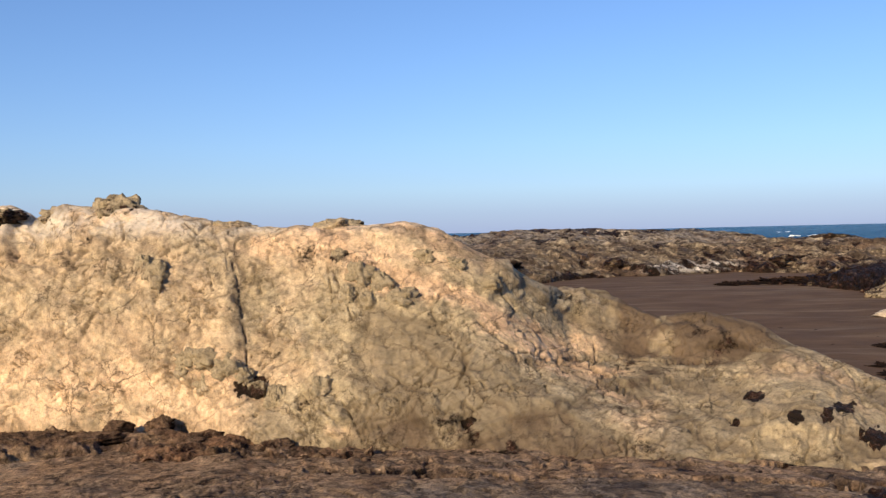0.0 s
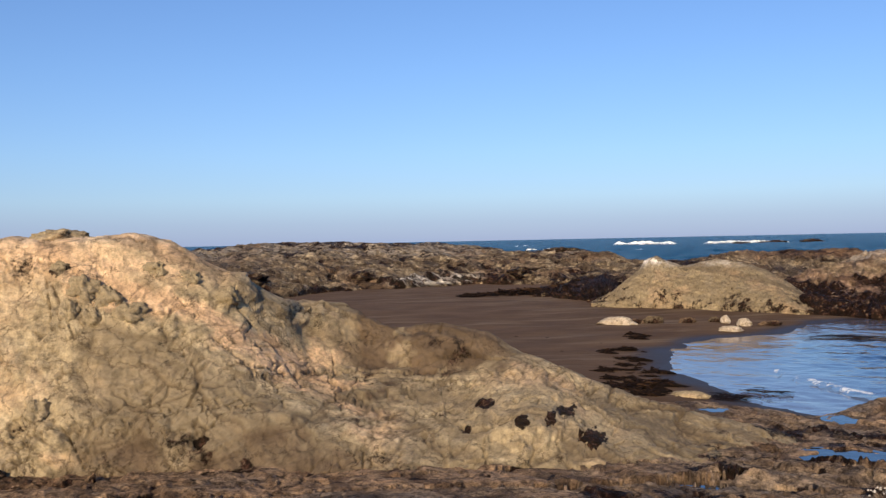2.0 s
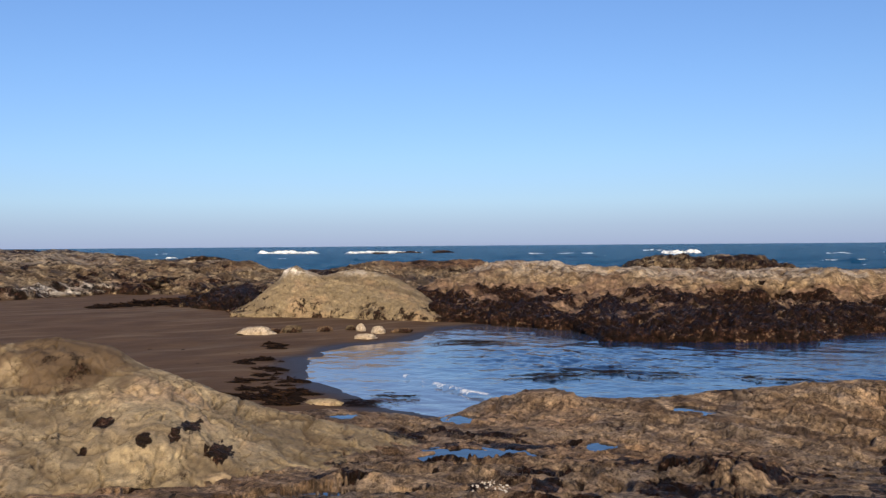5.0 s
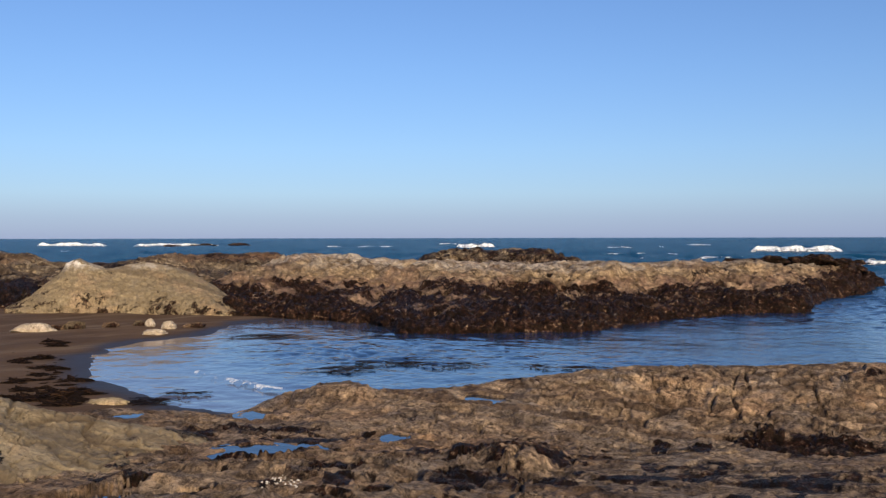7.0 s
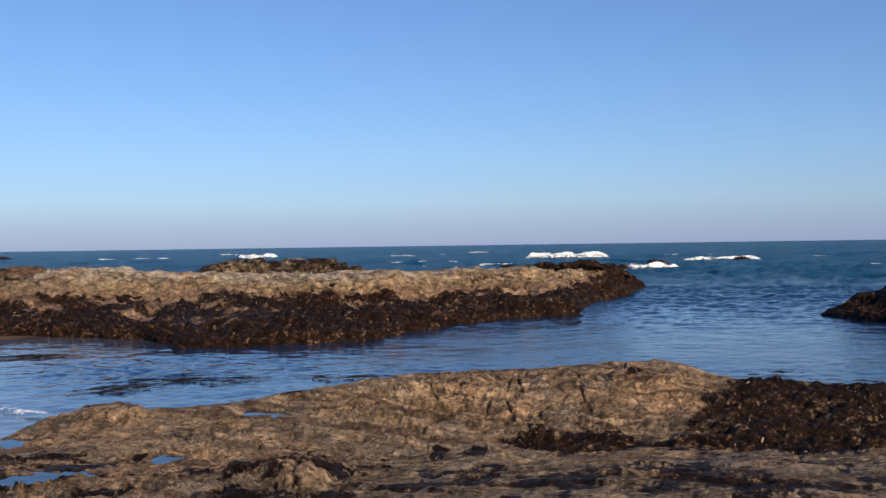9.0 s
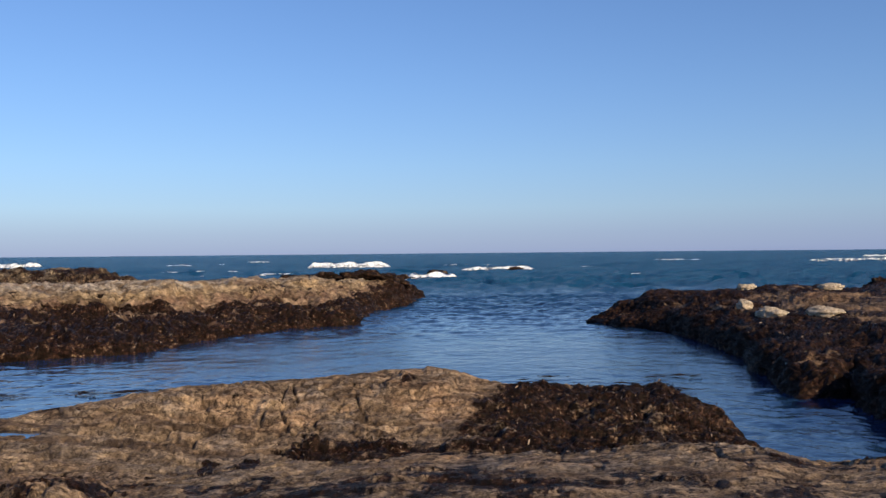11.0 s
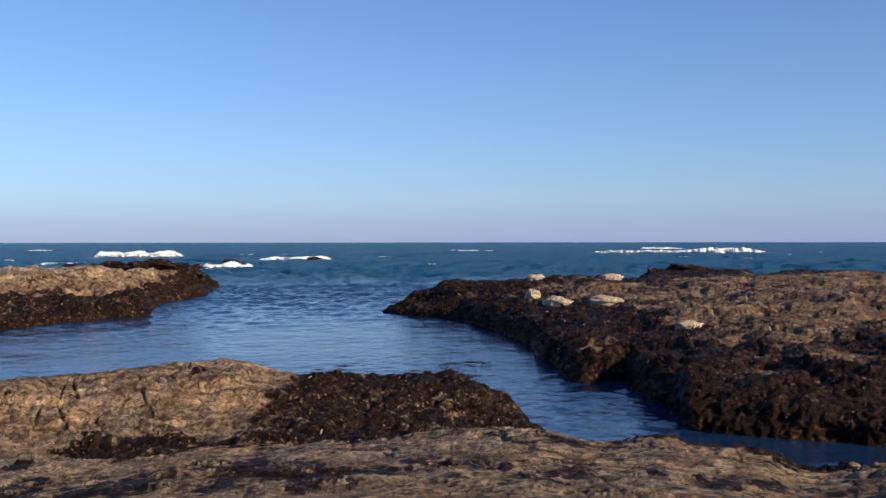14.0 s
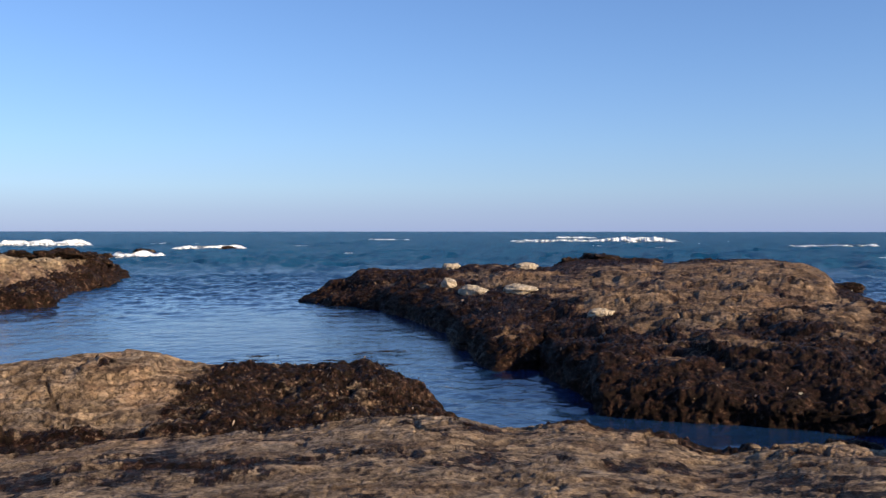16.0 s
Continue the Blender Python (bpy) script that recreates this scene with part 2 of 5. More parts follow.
    nt.links.new(bp.outputs[0], bs.inputs["Normal"])
    return m


M_OCHRE = rock_material("ochre_rock", (0.51, 0.412, 0.258), (0.39, 0.312, 0.19), (0.13, 0.09, 0.053), (0.76, 0.53, 0.32), mottle=0.24, grain=0.55, cracks=0.8, streak=(1.6, 1.6, 0.5), bump=0.7, soft=0.85, vary=0.5)
M_SHELF = rock_material("shelf_rock", (0.52, 0.38, 0.24), (0.345, 0.246, 0.155), (0.055, 0.033, 0.024), (0.46, 0.29, 0.165), mottle=0.7, grain=0.9, soft=0.3, bump=1.0, cracks=0.9)
M_LEDGE = rock_material("ledge_rock", (0.40, 0.27, 0.15), (0.25, 0.15, 0.085), (0.04, 0.023, 0.014), (0.26, 0.12, 0.06), bump=1.0)
M_ISLE = rock_material("island_rock", (0.48, 0.36, 0.22), (0.34, 0.245, 0.145), (0.08, 0.052, 0.03), (0.20, 0.12, 0.09), size=1.8, mottle=0.35, grain=0.65)
M_MOUND = rock_material("mound_rock", (0.31, 0.247, 0.15), (0.25, 0.195, 0.115), (0.11, 0.08, 0.05), (0.42, 0.29, 0.17), size=0.9, mottle=0.25, grain=0.6, soft=0.8, cracks=0.15, vary=0.5)
M_WEEDY = rock_material("weedy_rock", (0.36, 0.245, 0.148), (0.215, 0.14, 0.084), (0.04, 0.024, 0.016), (0.28, 0.16, 0.09), weed=(0.017, 0.0085, 0.0062), size=1.4)
M_REEF = rock_material("reef_rock", (0.50, 0.40, 0.25), (0.22, 0.16, 0.095), (0.045, 0.03, 0.02), (0.24, 0.14, 0.08), size=2.6, streak=(0.5, 2.5, 4.0))

M_SAND, nt, bs = material("dark_sand")
pos = node(nt, "TexCoord").outputs["Object"]
c = ramp(nt, noise_tex(nt, 0.35, 6, 0.6, pos, (1, 1.6, 1)), (0.35, (0.080, 0.046, 0.024)), (0.62, (0.125, 0.076, 0.041)))
c = mix(nt, calc(nt, "MULTIPLY", ramp(nt, noise_tex(nt, 0.5, 7, 0.65, pos, (0.25, 1.6, 1)), (0.52, 0.0), (0.66, 1.0)), 0.55), c, (0.21, 0.16, 0.105))
c = mix(nt, 0.5, c, ramp(nt, noise_tex(nt, 30, 4, 0.7, pos), (0.3, 0.6), (0.7, 1.3)), "MULTIPLY")
wet = attr(nt, "wet")
c = mix(nt, wet, c, (0.035, 0.028, 0.026))
nt.links.new(c, bs.inputs["Base Color"])
nt.links.new(mix(nt, wet, (0.9,) * 3, (0.5,) * 3), bs.inputs["Roughness"])
bs.inputs["Specular IOR Level"].default_value = 0.15
bp = node(nt, "Bump", Strength=0.5, Distance=0.05)
nt.links.new(noise_tex(nt, 2.5, 6, 0.6, pos), bp.inputs["Height"])
nt.links.new(bp.outputs[0], bs.inputs["Normal"])

M_SEA, nt, bs = material("sea_water")
pos = node(nt, "TexCoord").outputs["Object"]
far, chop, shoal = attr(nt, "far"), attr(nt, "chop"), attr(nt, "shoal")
# base colour turns bluer and paler with distance
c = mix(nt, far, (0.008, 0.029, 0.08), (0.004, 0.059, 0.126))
# shallows: sky sheen on the thin water put into the colour
c = mix(nt, shoal, c, (0.12, 0.12, 0.155))
nt.links.new(c, bs.inputs["Base Color"])
nt.links.new(mix(nt, chop, (0.09,) * 3, (0.25,) * 3), bs.inputs["Roughness"])
nt.links.new(mix(nt, chop, (0.66,) * 3, (0.012,) * 3), bs.inputs["Specular IOR Level"])
bs.inputs["IOR"].default_value = 1.33
# ripples in the cove, gathered in stronger and calmer patches; chop outside
ripple = calc(nt, "ADD", noise_tex(nt, 1.5, 4, 0.55, pos, (1, 0.7, 1)), calc(nt, "MULTIPLY", noise_tex(nt, 0.42, 3, 0.5, pos), 1.5))
ripple = calc(nt, "MULTIPLY", ripple, ramp(nt, noise_tex(nt, 0.16, 4, 0.6, pos), (0.38, 0.04), (0.62, 0.08)))
ripple = calc(nt, "MULTIPLY", ripple, calc(nt, "SUBTRACT", 1.0, calc(nt, "MULTIPLY", shoal, 0.25)))
waves = calc(nt, "ADD", calc(nt, "MULTIPLY", noise_tex(nt, 1.1, 5, 0.65, pos), 0.9), calc(nt, "MULTIPLY", noise_tex(nt, 0.16, 5, 0.6, pos), 3.0))
bp = node(nt, "Bump", Strength=0.9, Distance=0.5)
nt.links.new(mix(nt, chop, ripple, waves), bp.inputs["Height"])
nt.links.new(bp.outputs[0], bs.inputs["Normal"])


# ---- rock masses ----
def rough_up(g, n, lump, block, crackle, fine, seed=0.0, tall=1.0, clump=None, calm=None, pit=None, joint=1.0, bed=None, chip=None, split=0.2):
    """Moves a grid along its normals: lumps, tilted facets, cracks and fine relief. Returns the grid and how cracked each place is."""
    n = n.reshape(-1, 3)
    p = g.reshape(-1, 3) + seed
    off = lump[1] * fbm(p / lump[0], 4)
    crack = np.zeros(len(p))
    size, amount = block
    warp = np.stack([perlin(p * 1.1 / size + 5), perlin(p * 1.1 / size + 17), perlin(p * 1.1 / size + 31)], -1)
    d1, d2, val, faces = cells(p / size * (1, 1, tall) + 0.4 * warp)
    off += amount * 1.5 * (faces + 0.34)
    c = (1 - smooth(0.0, 0.06, d2 - d1)) * smooth(0.05, 0.4, perlin(p / (size * 2.3) + 40))
    off -= crackle * c
    shown = min(1.0, 20 * crackle)
    crack = shown * c
    j = p @ JOINTS.T * (1.0, 0.55, 1.5)
    for k, (scale, share) in enumerate(((0.75, 0.75), (0.3, 0.38), (0.13, 0.2))):
        v, edge = blocks(j / (size * scale) + 0.28 * warp[:, ::-1] + 0.2 * perlin(p * 2.5 / (size * scale))[:, None] + 7.7 * k)
        off += joint * amount * share * 1.6 * v
        if k < 2:
            c = (1 - smooth(0.0, 0.05 + 0.03 * k, edge)) * smooth(0.1, 0.4, perlin(p / (size * scale * 2) + 50 + k))
            off -= 0.5 * crackle * scale * c
            crack = np.maximum(crack, 0.7 * shown * c)
    if joint > 1:
        v, edge = blocks(j * (1, 2.2, 1) / (size * 0.06) + 0.5 * warp + 0.3 * perlin(p * 9)[:, None], 0.2)
        off += 0.12 * joint * amount * v
    off += fine[1] * fbm(p / fine[0], 4, 0.6, ridged=True)
    if chip:
        for k, share in ((1.0, 1.0), (0.42, 0.55), (0.17, 0.3)):
            d1, d2, val, faces = cells(j / (chip[0] * k) + 0.35 * warp + 0.12 * perlin(p * 3 / (chip[0] * k))[:, None] + 3.1 * k)
            if k > 0.2:
                c = (1 - smooth(0.0, 0.05 / k ** 0.5, d2 - d1)) * smooth(0.1, 0.36, perlin(p / (1.9 * chip[0] * k) + 80 * k))
                off -= split * chip[1] * c
                crack = np.maximum(crack, min(2 * split, 1.0) * c)
            off += chip[1] * share * (faces + 0.34) * smooth(-0.5, 0.25, perlin(p / (4 * chip[0] * k) + 60 * k))
    layer = p @ BED / (bed[0] if bed else 1.0)
    if bed:
        for k, share in ((1.0, 1.0), (2.9, 0.45)):
            u = layer * k + 0.5 * fbm(p / (3.5 * bed[0]), 3, 0.6) + 0.25 * perlin(p / (0.6 * bed[0])) + 4 * k
            i = np.floor(u)
            f = u - i
            h = _perm[i.astype(int) & 255] / 255.0
            show = smooth(-0.3, 0.3, perlin(p / (5 * bed[0] / k) + 8 * h[:, None]))
            off += bed[1] * share * (0.25 + h) * show * (np.where(f < 0.14, f / 0.14, (1 - f) / 0.86) - 0.5)
            crack = np.maximum(crack, 0.8 * show * (0.3 + 0.7 * h) * smooth(0.13, 0.02, np.abs(f - 0.02)) * share)
        layer = layer + 0.5 * fbm(p / (3.5 * bed[0]), 3, 0.6)
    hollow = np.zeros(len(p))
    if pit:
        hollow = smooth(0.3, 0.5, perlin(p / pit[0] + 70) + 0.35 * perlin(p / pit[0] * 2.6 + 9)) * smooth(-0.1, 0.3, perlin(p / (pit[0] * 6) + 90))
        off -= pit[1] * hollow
    if calm is not None:
        off *= calm.reshape(-1)
    if clump is not None:
        off += clump.reshape(-1) * (0.6 * fbm(p / 0.7, 3, 0.6) + 0.3 * fbm(p / 0.3 + 3, 2, 0.6, ridged=True))
    return (g.reshape(-1, 3) + n * off[:, None]).reshape(g.shape), crack.reshape(g.shape[:2]), hollow.reshape(g.shape[:2]), layer.reshape(g.shape[:2])


def bearing_of(g):
    return np.degrees(np.arctan2(g[..., 0], g[..., 1])), np.hypot(g[..., 0], g[..., 1])


def patches(b, d, size):
    """Broad irregular patches over the plan, about -1 to 1."""
    p = np.stack([d * np.sin(np.radians(b)), d * np.cos(np.radians(b)), 0 * b], -1).reshape(-1, 3)
    return fbm(p / size + 3.3, 4, 0.6).reshape(b.shape)


def strata(b, z):
    """Level bands that come and go along the shore."""
    p = np.stack([b * 0.22, z * 4.5 + 0.05 * b, 0 * b], -1).reshape(-1, 3)
    return smooth(0.02, 0.3, fbm(p, 4, 0.65)).reshape(b.shape)


def rock(name, rails, nb, across, mat, weed, warm=None, label="", category="rock", kind="", span=None, marks=None, carve=None, tuft=0.0, tuft_from=0.0, under=0.0, quiet=None, lime=None, earth=None, **rough):
    if under:
        rails = [[(b, d - 0.05, z - under) for b, d, z in rails[0]], *rails]
        across = (6, *across)
    g = loft(rails, nb, across, span)
    flat = normals(g)
    edge = sum(across[:-1])
    calm = 1 - 0.6 * np.exp(-((np.arange(len(g)) - edge) / (0.35 * across[-2])) ** 2)[:, None] * np.ones(g.shape[1])
    b, d = bearing_of(g)
    w = weed(b, d, g[..., 2])
    o = warm(b, d, g[..., 2]) if warm else 0 * b
    droppings = lime(b, d, g[..., 2]) if lime else 0 * b
    own = marks(b, d, (g[..., 2] - 4) / d) if marks else None
    if quiet is not None:
        calm = calm * quiet(b, d)
    if own:
        g = g + flat * own[0][..., None]
        w = w + own[2]
        o = o + own[3]
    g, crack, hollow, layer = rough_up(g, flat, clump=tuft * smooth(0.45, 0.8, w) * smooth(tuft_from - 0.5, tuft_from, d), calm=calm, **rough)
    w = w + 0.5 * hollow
    if own:
        crack = np.maximum(crack, own[1])
    if carve:
        g = carve(g)
    ob = tagged(new(name, grid_mesh(name, g, mat, {"crack": crack, "weed": w, "warm": o, "lime": droppings, "layer": layer, "earth": earth(b, d, g[..., 2]) if earth else 0 * b})), label, category, kind=kind)
    return ob, g, w


# bedrock shelf that the camera stands on: bearing, distance, height
NEAR = [(b, 0.02, 2.4) for b in (-180, 0, 180)]
N1 = [(b, 4.5, 2.25) for b in (-180, 0, 180)]
N2 = [(-180, 8.4, 2.2), (-90, 8.4, 2.0), (-40, 8.4, 1.74), (0, 8.4, 1.72), (110, 8.4, 1.72), (140, 8.4, 2.1), (180, 8.4, 2.2)]
RIDGE = [(-180, 12, 2.3), (-110, 12, 2.1), (-82, 11.5, 1.5), (-10, 11.2, 1.45), (30, 11.5, 1.35), (36, 12.6, 1.30), (46, 12.8, 1.27), (57.2, 13.2, 1.18), (66, 13.4, 1.16), (74.3, 13.6, 1.24),
         (82.3, 13.8, 1.27), (89.2, 14.2, 1.38), (92.4, 14.2, 1.36), (93.7, 14.2, 1.27), (95.5, 14.2, 1.20), (98.7, 14.3, 1.26), (100.2, 14.3, 1.22), (102.3, 14.3, 1.20),
         (104.1, 14.2, 1.14), (105.8, 14.2, 0.98), (107.8, 14.2, 1.00), (109.4, 14.3, 1.09), (110.7, 14.4, 1.14), (114, 15, 1.12), (124, 15, 1.0), (150, 14, 2.2), (180, 12, 2.3)]
GULLY = [(-180, 15, 2.4), (-110, 15, 2.1), (-82, 14, 1.3), (20, 14, 1.25), (32, 14.5, 1.1), (40, 15, 1.0), (57, 15.3, 0.85), (75, 15.6, 0.75), (88, 15.8, 0.75), (91, 15.6, 0.5), (94.5, 15.5, 0.15), (124, 16, 0.0), (150, 16, 2.2), (180, 15, 2.4)]
FRONT = [(-180, 18, 2.5), (-110, 18, 2.1), (-82, 16, 1.1), (20, 16, 1.0), (33, 16.5, 0.85), (42, 17, 0.95), (57, 17.3, 1.05), (66, 17.6, 1.12), (76, 17.6, 1.1), (86, 17.8, 1.0), (89, 17.7, 0.75), (91.5, 17.4, 0.3), (94.5, 16.4, -0.3), (124, 17, -0.3), (150, 18, 2.2), (180, 18, 2.5)]
CREST = [(-180, 20, 2.6), (-110, 20, 2.1), (-82, 18, 0.9), (20, 17.8, 0.85), (30.1, 18.5, 0.93), (33, 19.4, 0.70), (36.1, 19.8, 0.48), (38.4, 19.5, 0.88), (41.9, 19.5, 1.04), (44.5, 19.2, 0.95), (48.5, 19, 1.04),
         (53.3, 19, 1.25), (59.2, 19.5, 1.43), (65, 19.5, 1.56), (68.3, 19.6, 1.57), (71.3, 19.8, 1.72), (74, 19.8, 1.68), (77.2, 19.8, 1.35), (81, 20, 1.24),
         (84.5, 20, 1.33), (86.5, 20, 1.31), (88.1, 20, 1.14), (89.7, 20, 0.87), (90.6, 19.8, 0.58), (92, 19.4, 0.25), (94.5, 17.8, -0.5), (124, 18, -0.6), (150, 20, 2.2), (180, 20, 2.6)]
OUT = [(b, d + 1.6, -0.6 if -90 < b < 130 else 2.4) for b, d, z in CREST]


def wet_bands(b, d):
    """Long dark streaks of wet weed that lie along the shelf."""
    p = np.stack([b * 0.19, d * 1.0 - 0.02 * b, 0 * b], -1).reshape(-1, 3)
    return smooth(0.05, 0.45, fbm(p + 2.2, 5, 0.7)).reshape(b.shape)


def shelf_weed_shade(b, d, z):
    hump = smooth(-0.5, 1.8, b - 72.6 - 1.2 * np.clip(d - 16, 0, 5)) * smooth(14.4, 15.4, d) * 0.66
    gully = smooth(62, 69, b) * smooth(14.1, 14.9, d) * (1 - smooth(16.2, 17.4, d)) * 0.56
    lip = 0.8 * smooth(95.5, 98, b) * (1 - smooth(107, 111, b)) * smooth(13.7, 14.3, d)
    # the 26 to 46 bearing term paints shadowed shelf darker with weed colour
    return np.maximum(np.maximum(np.maximum(hump, gully), lip), 0.9 * smooth(0.75, 0.25, z) * smooth(12, 14, d) * smooth(28, 34, b)) + 0.08 + 0.03 * smooth(34, 26, b) * smooth(11.4, 10.6, d) + 0.1 * smooth(74, 84, b) + (0.04 + 0.15 * smooth(12.5, 11, d)) * smooth(24, 40, b) - 0.08 + 0.12 * smooth(26, 30, b) * smooth(46, 38, b) * smooth(10, 12, d) + (0.55 - 0.13 * smooth(64, 72, b)) * wet_bands(b, d) * (0.45 + 0.55 * smooth(14, 26, b)) * smooth(8, 9, d) * smooth(17, 15.5, d) * (1 - 0.6 * smooth(54, 60, b) * smooth(13.8, 14.6, d))


# tide pools: bearing, distance, half length, half depth
POOLS = [(37.5, 13.0, 0.42, 0.45), (40.9, 13.4, 0.25, 0.4), (45.7, 14.2, 0.18, 0.32), (37.5, 18.0, 0.3, 0.4), (51.0, 17.8, 0.38, 0.38), (30.2, 17.6, 0.22, 0.22), (32.3, 10.0, 0.5, 0.14)]
LEVELS = []


def at(b, d, z=0.0):
    return Vector((d * math.sin(radians(b)), d * math.cos(radians(b)), z))


def carve_pools(g):
    g = g.copy()
    b, d = bearing_of(g)
    p = g.reshape(-1, 3)
    wob = (0.9 * perlin(p / 0.42) + 0.5 * perlin(p / 0.17)).reshape(b.shape)
    for pb, pd, across, deep in POOLS:
        u, v = np.radians(b - pb) * d / across, (d - pd) / deep
        r = np.hypot(u, v)
        level = np.percentile(g[..., 2][(r > 1.05) & (r < 1.5)], 30) - 0.01
        flat = 0.85 * smooth(2.6, 1.2, r)
        g[..., 2] = g[..., 2] * (1 - flat) + flat * (level + 0.02 + 0.2 * (g[..., 2] - level))
        inner = smooth(1.2, 0.9, r + 0.75 * wob)
        g[..., 2] = g[..., 2] * (1 - inner) + np.minimum(g[..., 2], level - 0.08) * inner
        LEVELS.append(float(level))
    return g


def marks_of(bumps, cracks, spots, stains=()):
    """Relief of a rock face, by bearing and slope of sight from the standing place: rounded bumps and hollows, cracks
    along lines, and stained or darkened spots.
    """
    def work(b, d, s):
        off, split, dark_tone, iron = 0 * b, 0 * b, 0 * b, 0 * b
        p = np.stack([b.ravel() / 2, s.ravel() * 30, 0 * b.ravel()], -1)
        wob = 0.9 * fbm(p * 1.7, 3).reshape(b.shape)
        speckle = fbm(p * 6.0, 3, 0.7).reshape(b.shape)
        q = s * 57.3
        for b0, s0, rb, rs, h in bumps:
            r = np.hypot((b - b0) / rb, (q - s0 * 57.3) / rs) + 0.5 * wob
            off = off + h * smooth(1.2, 0.55, r)
        for line, wide, deep in cracks:
            best = np.full(b.shape, 99.0)
            for (b0, s0), (b1, s1) in zip(line, line[1:]):
                s0, s1 = s0 * 57.3, s1 * 57.3
                t = np.clip(((b - b0) * (b1 - b0) + (q - s0) * (s1 - s0)) / ((b1 - b0) ** 2 + (s1 - s0) ** 2), 0, 1)
                best = np.minimum(best, np.hypot(b - b0 - t * (b1 - b0), q - s0 - t * (s1 - s0)))
            f = smooth(1.0, 0.3, best / max(wide, 0.085) + 0.3 * wob) * smooth(-0.35, 0.0, speckle)
            off = off - deep * f
            split = np.maximum(split, f)
        for b0, s0, rb, rs, h in spots:
            r = np.hypot((b - b0) / rb, (q - s0 * 57.3) / rs) + 0.5 * wob + 0.4 * speckle
            dark_tone = np.maximum(dark_tone, h * smooth(1.25, 0.8, r))
        for b0, s0, rb, rs, h in stains:
            r = np.hypot((b - b0) / rb, (q - s0 * 57.3) / rs) + 0.6 * wob
            iron = np.maximum(iron, h * smooth(1.25, 0.6, r))
        return off, split, dark_tone, iron
    return work


SHELF = marks_of(
    [(52.5, -0.225, 3.5, .6, .14), (41.9, -0.163, 2.5, .5, .12), (72.8, -0.131, 2.5, .8, .12), (62.1, -0.142, 3, .7, .1), (46.1, -0.246, 2, .6, -.1), (65.0, -0.158, 1.6, .6, .1)],
    # the .2-wide crack also draws the dark shade band along it
    [(((68.8, -0.128), (69.2, -0.150), (69.8, -0.167)), .08, .1), (((65.4, -0.129), (65.7, -0.144)), .1, .12), (((38.7, -0.234), (47.5, -0.232), (55.1, -0.228)), .1, .1), (((29.1, -0.212), (34.2, -0.211)), .1, .1), (((13.7, -0.254), (22.8, -0.253), (29.0, -0.245), (36.1, -0.247)), .2, .12), (((-16.7, -0.210), (-4.8, -0.237), (8.4, -0.245)), .1, .08), (((-9.4, -0.242), (5.0, -0.256), (18.3, -0.253)), .1, .08), (((11.8, -0.243), (32.5, -0.225)), .13, .12), (((21.5, -0.256), (32.5, -0.238)), .16, .12)],
    [(61.1, -0.207, .5, .35, .9), (63.4, -0.208, .6, .4, .9), (66.6, -0.193, 1, .35, .9), (70.4, -0.189, 1.2, .35, .9), (42.9, -0.244, .8, .4, .8), (72.0, -0.126, .5, .4, .7), (41.6, -0.151, .6, .3, .6),
     # broad darker zones of the near shelf
     (65.7, -0.238, 6, .5, .32), (57.5, -0.254, 3, .4, .3), (75.7, -0.234, 5, .8, .34)],
    [(52.1, -0.222, 4, .6, 1), (42.5, -0.249, 3, .5, .9), (38.8, -0.155, .8, .3, .9), (74.0, -0.152, 2.5, 1, .8)])
VIEW = np.concatenate([np.linspace(-180, -34, 60, endpoint=False), np.linspace(-34, 118, 1900, endpoint=False), np.linspace(118, 180, 30)])
ground, ground_grid, ground_weed = rock("ground", [NEAR, N1, N2, RIDGE, GULLY, FRONT, CREST, OUT], VIEW, (26, 40, 90, 46, 32, 42, 14), M_SHELF, shelf_weed_shade,
     lambda b, d, z: 0.6 * smooth(30, 36, b) * (1 - smooth(52, 60, b)) * smooth(11, 12, d) * (1 - smooth(14, 16, d)) + 0.75 * smooth(8.5, 10, d) * smooth(30, 18, b),
     "worn brown bedrock shelf with tide pools", "bedrock", "structure", carve=carve_pools, marks=SHELF, tuft=0.2, tuft_from=14.6, quiet=lambda b, d: 1 - smooth(14.2, 12.5, d) * (0.45 * smooth(52, 60, b) + 0.5 * smooth(32, 24, b)),
     pit=(0.3, 0.04), lump=(2.8, 0.12), block=(1.1, 0.04), crackle=0.1, fine=(0.2, 0.012), tall=2.0, joint=1.05, bed=(0.42, 0.12), chip=(0.5, 0.1), split=0.35)

M_POOL, nt, bs = material("pool_water")
bs.inputs["Base Color"].default_value = (0.012, 0.02, 0.03, 1)
bs.inputs["Roughness"].default_value = 0.03
bs.inputs["IOR"].default_value = 1.33
bp = node(nt, "Bump", Strength=0.08, Distance=0.05)
nt.links.new(noise_tex(nt, 5, 3, 0.5, node(nt, "TexCoord").outputs["Object"]), bp.inputs["Height"])
nt.links.new(bp.outputs[0], bs.inputs["Normal"])
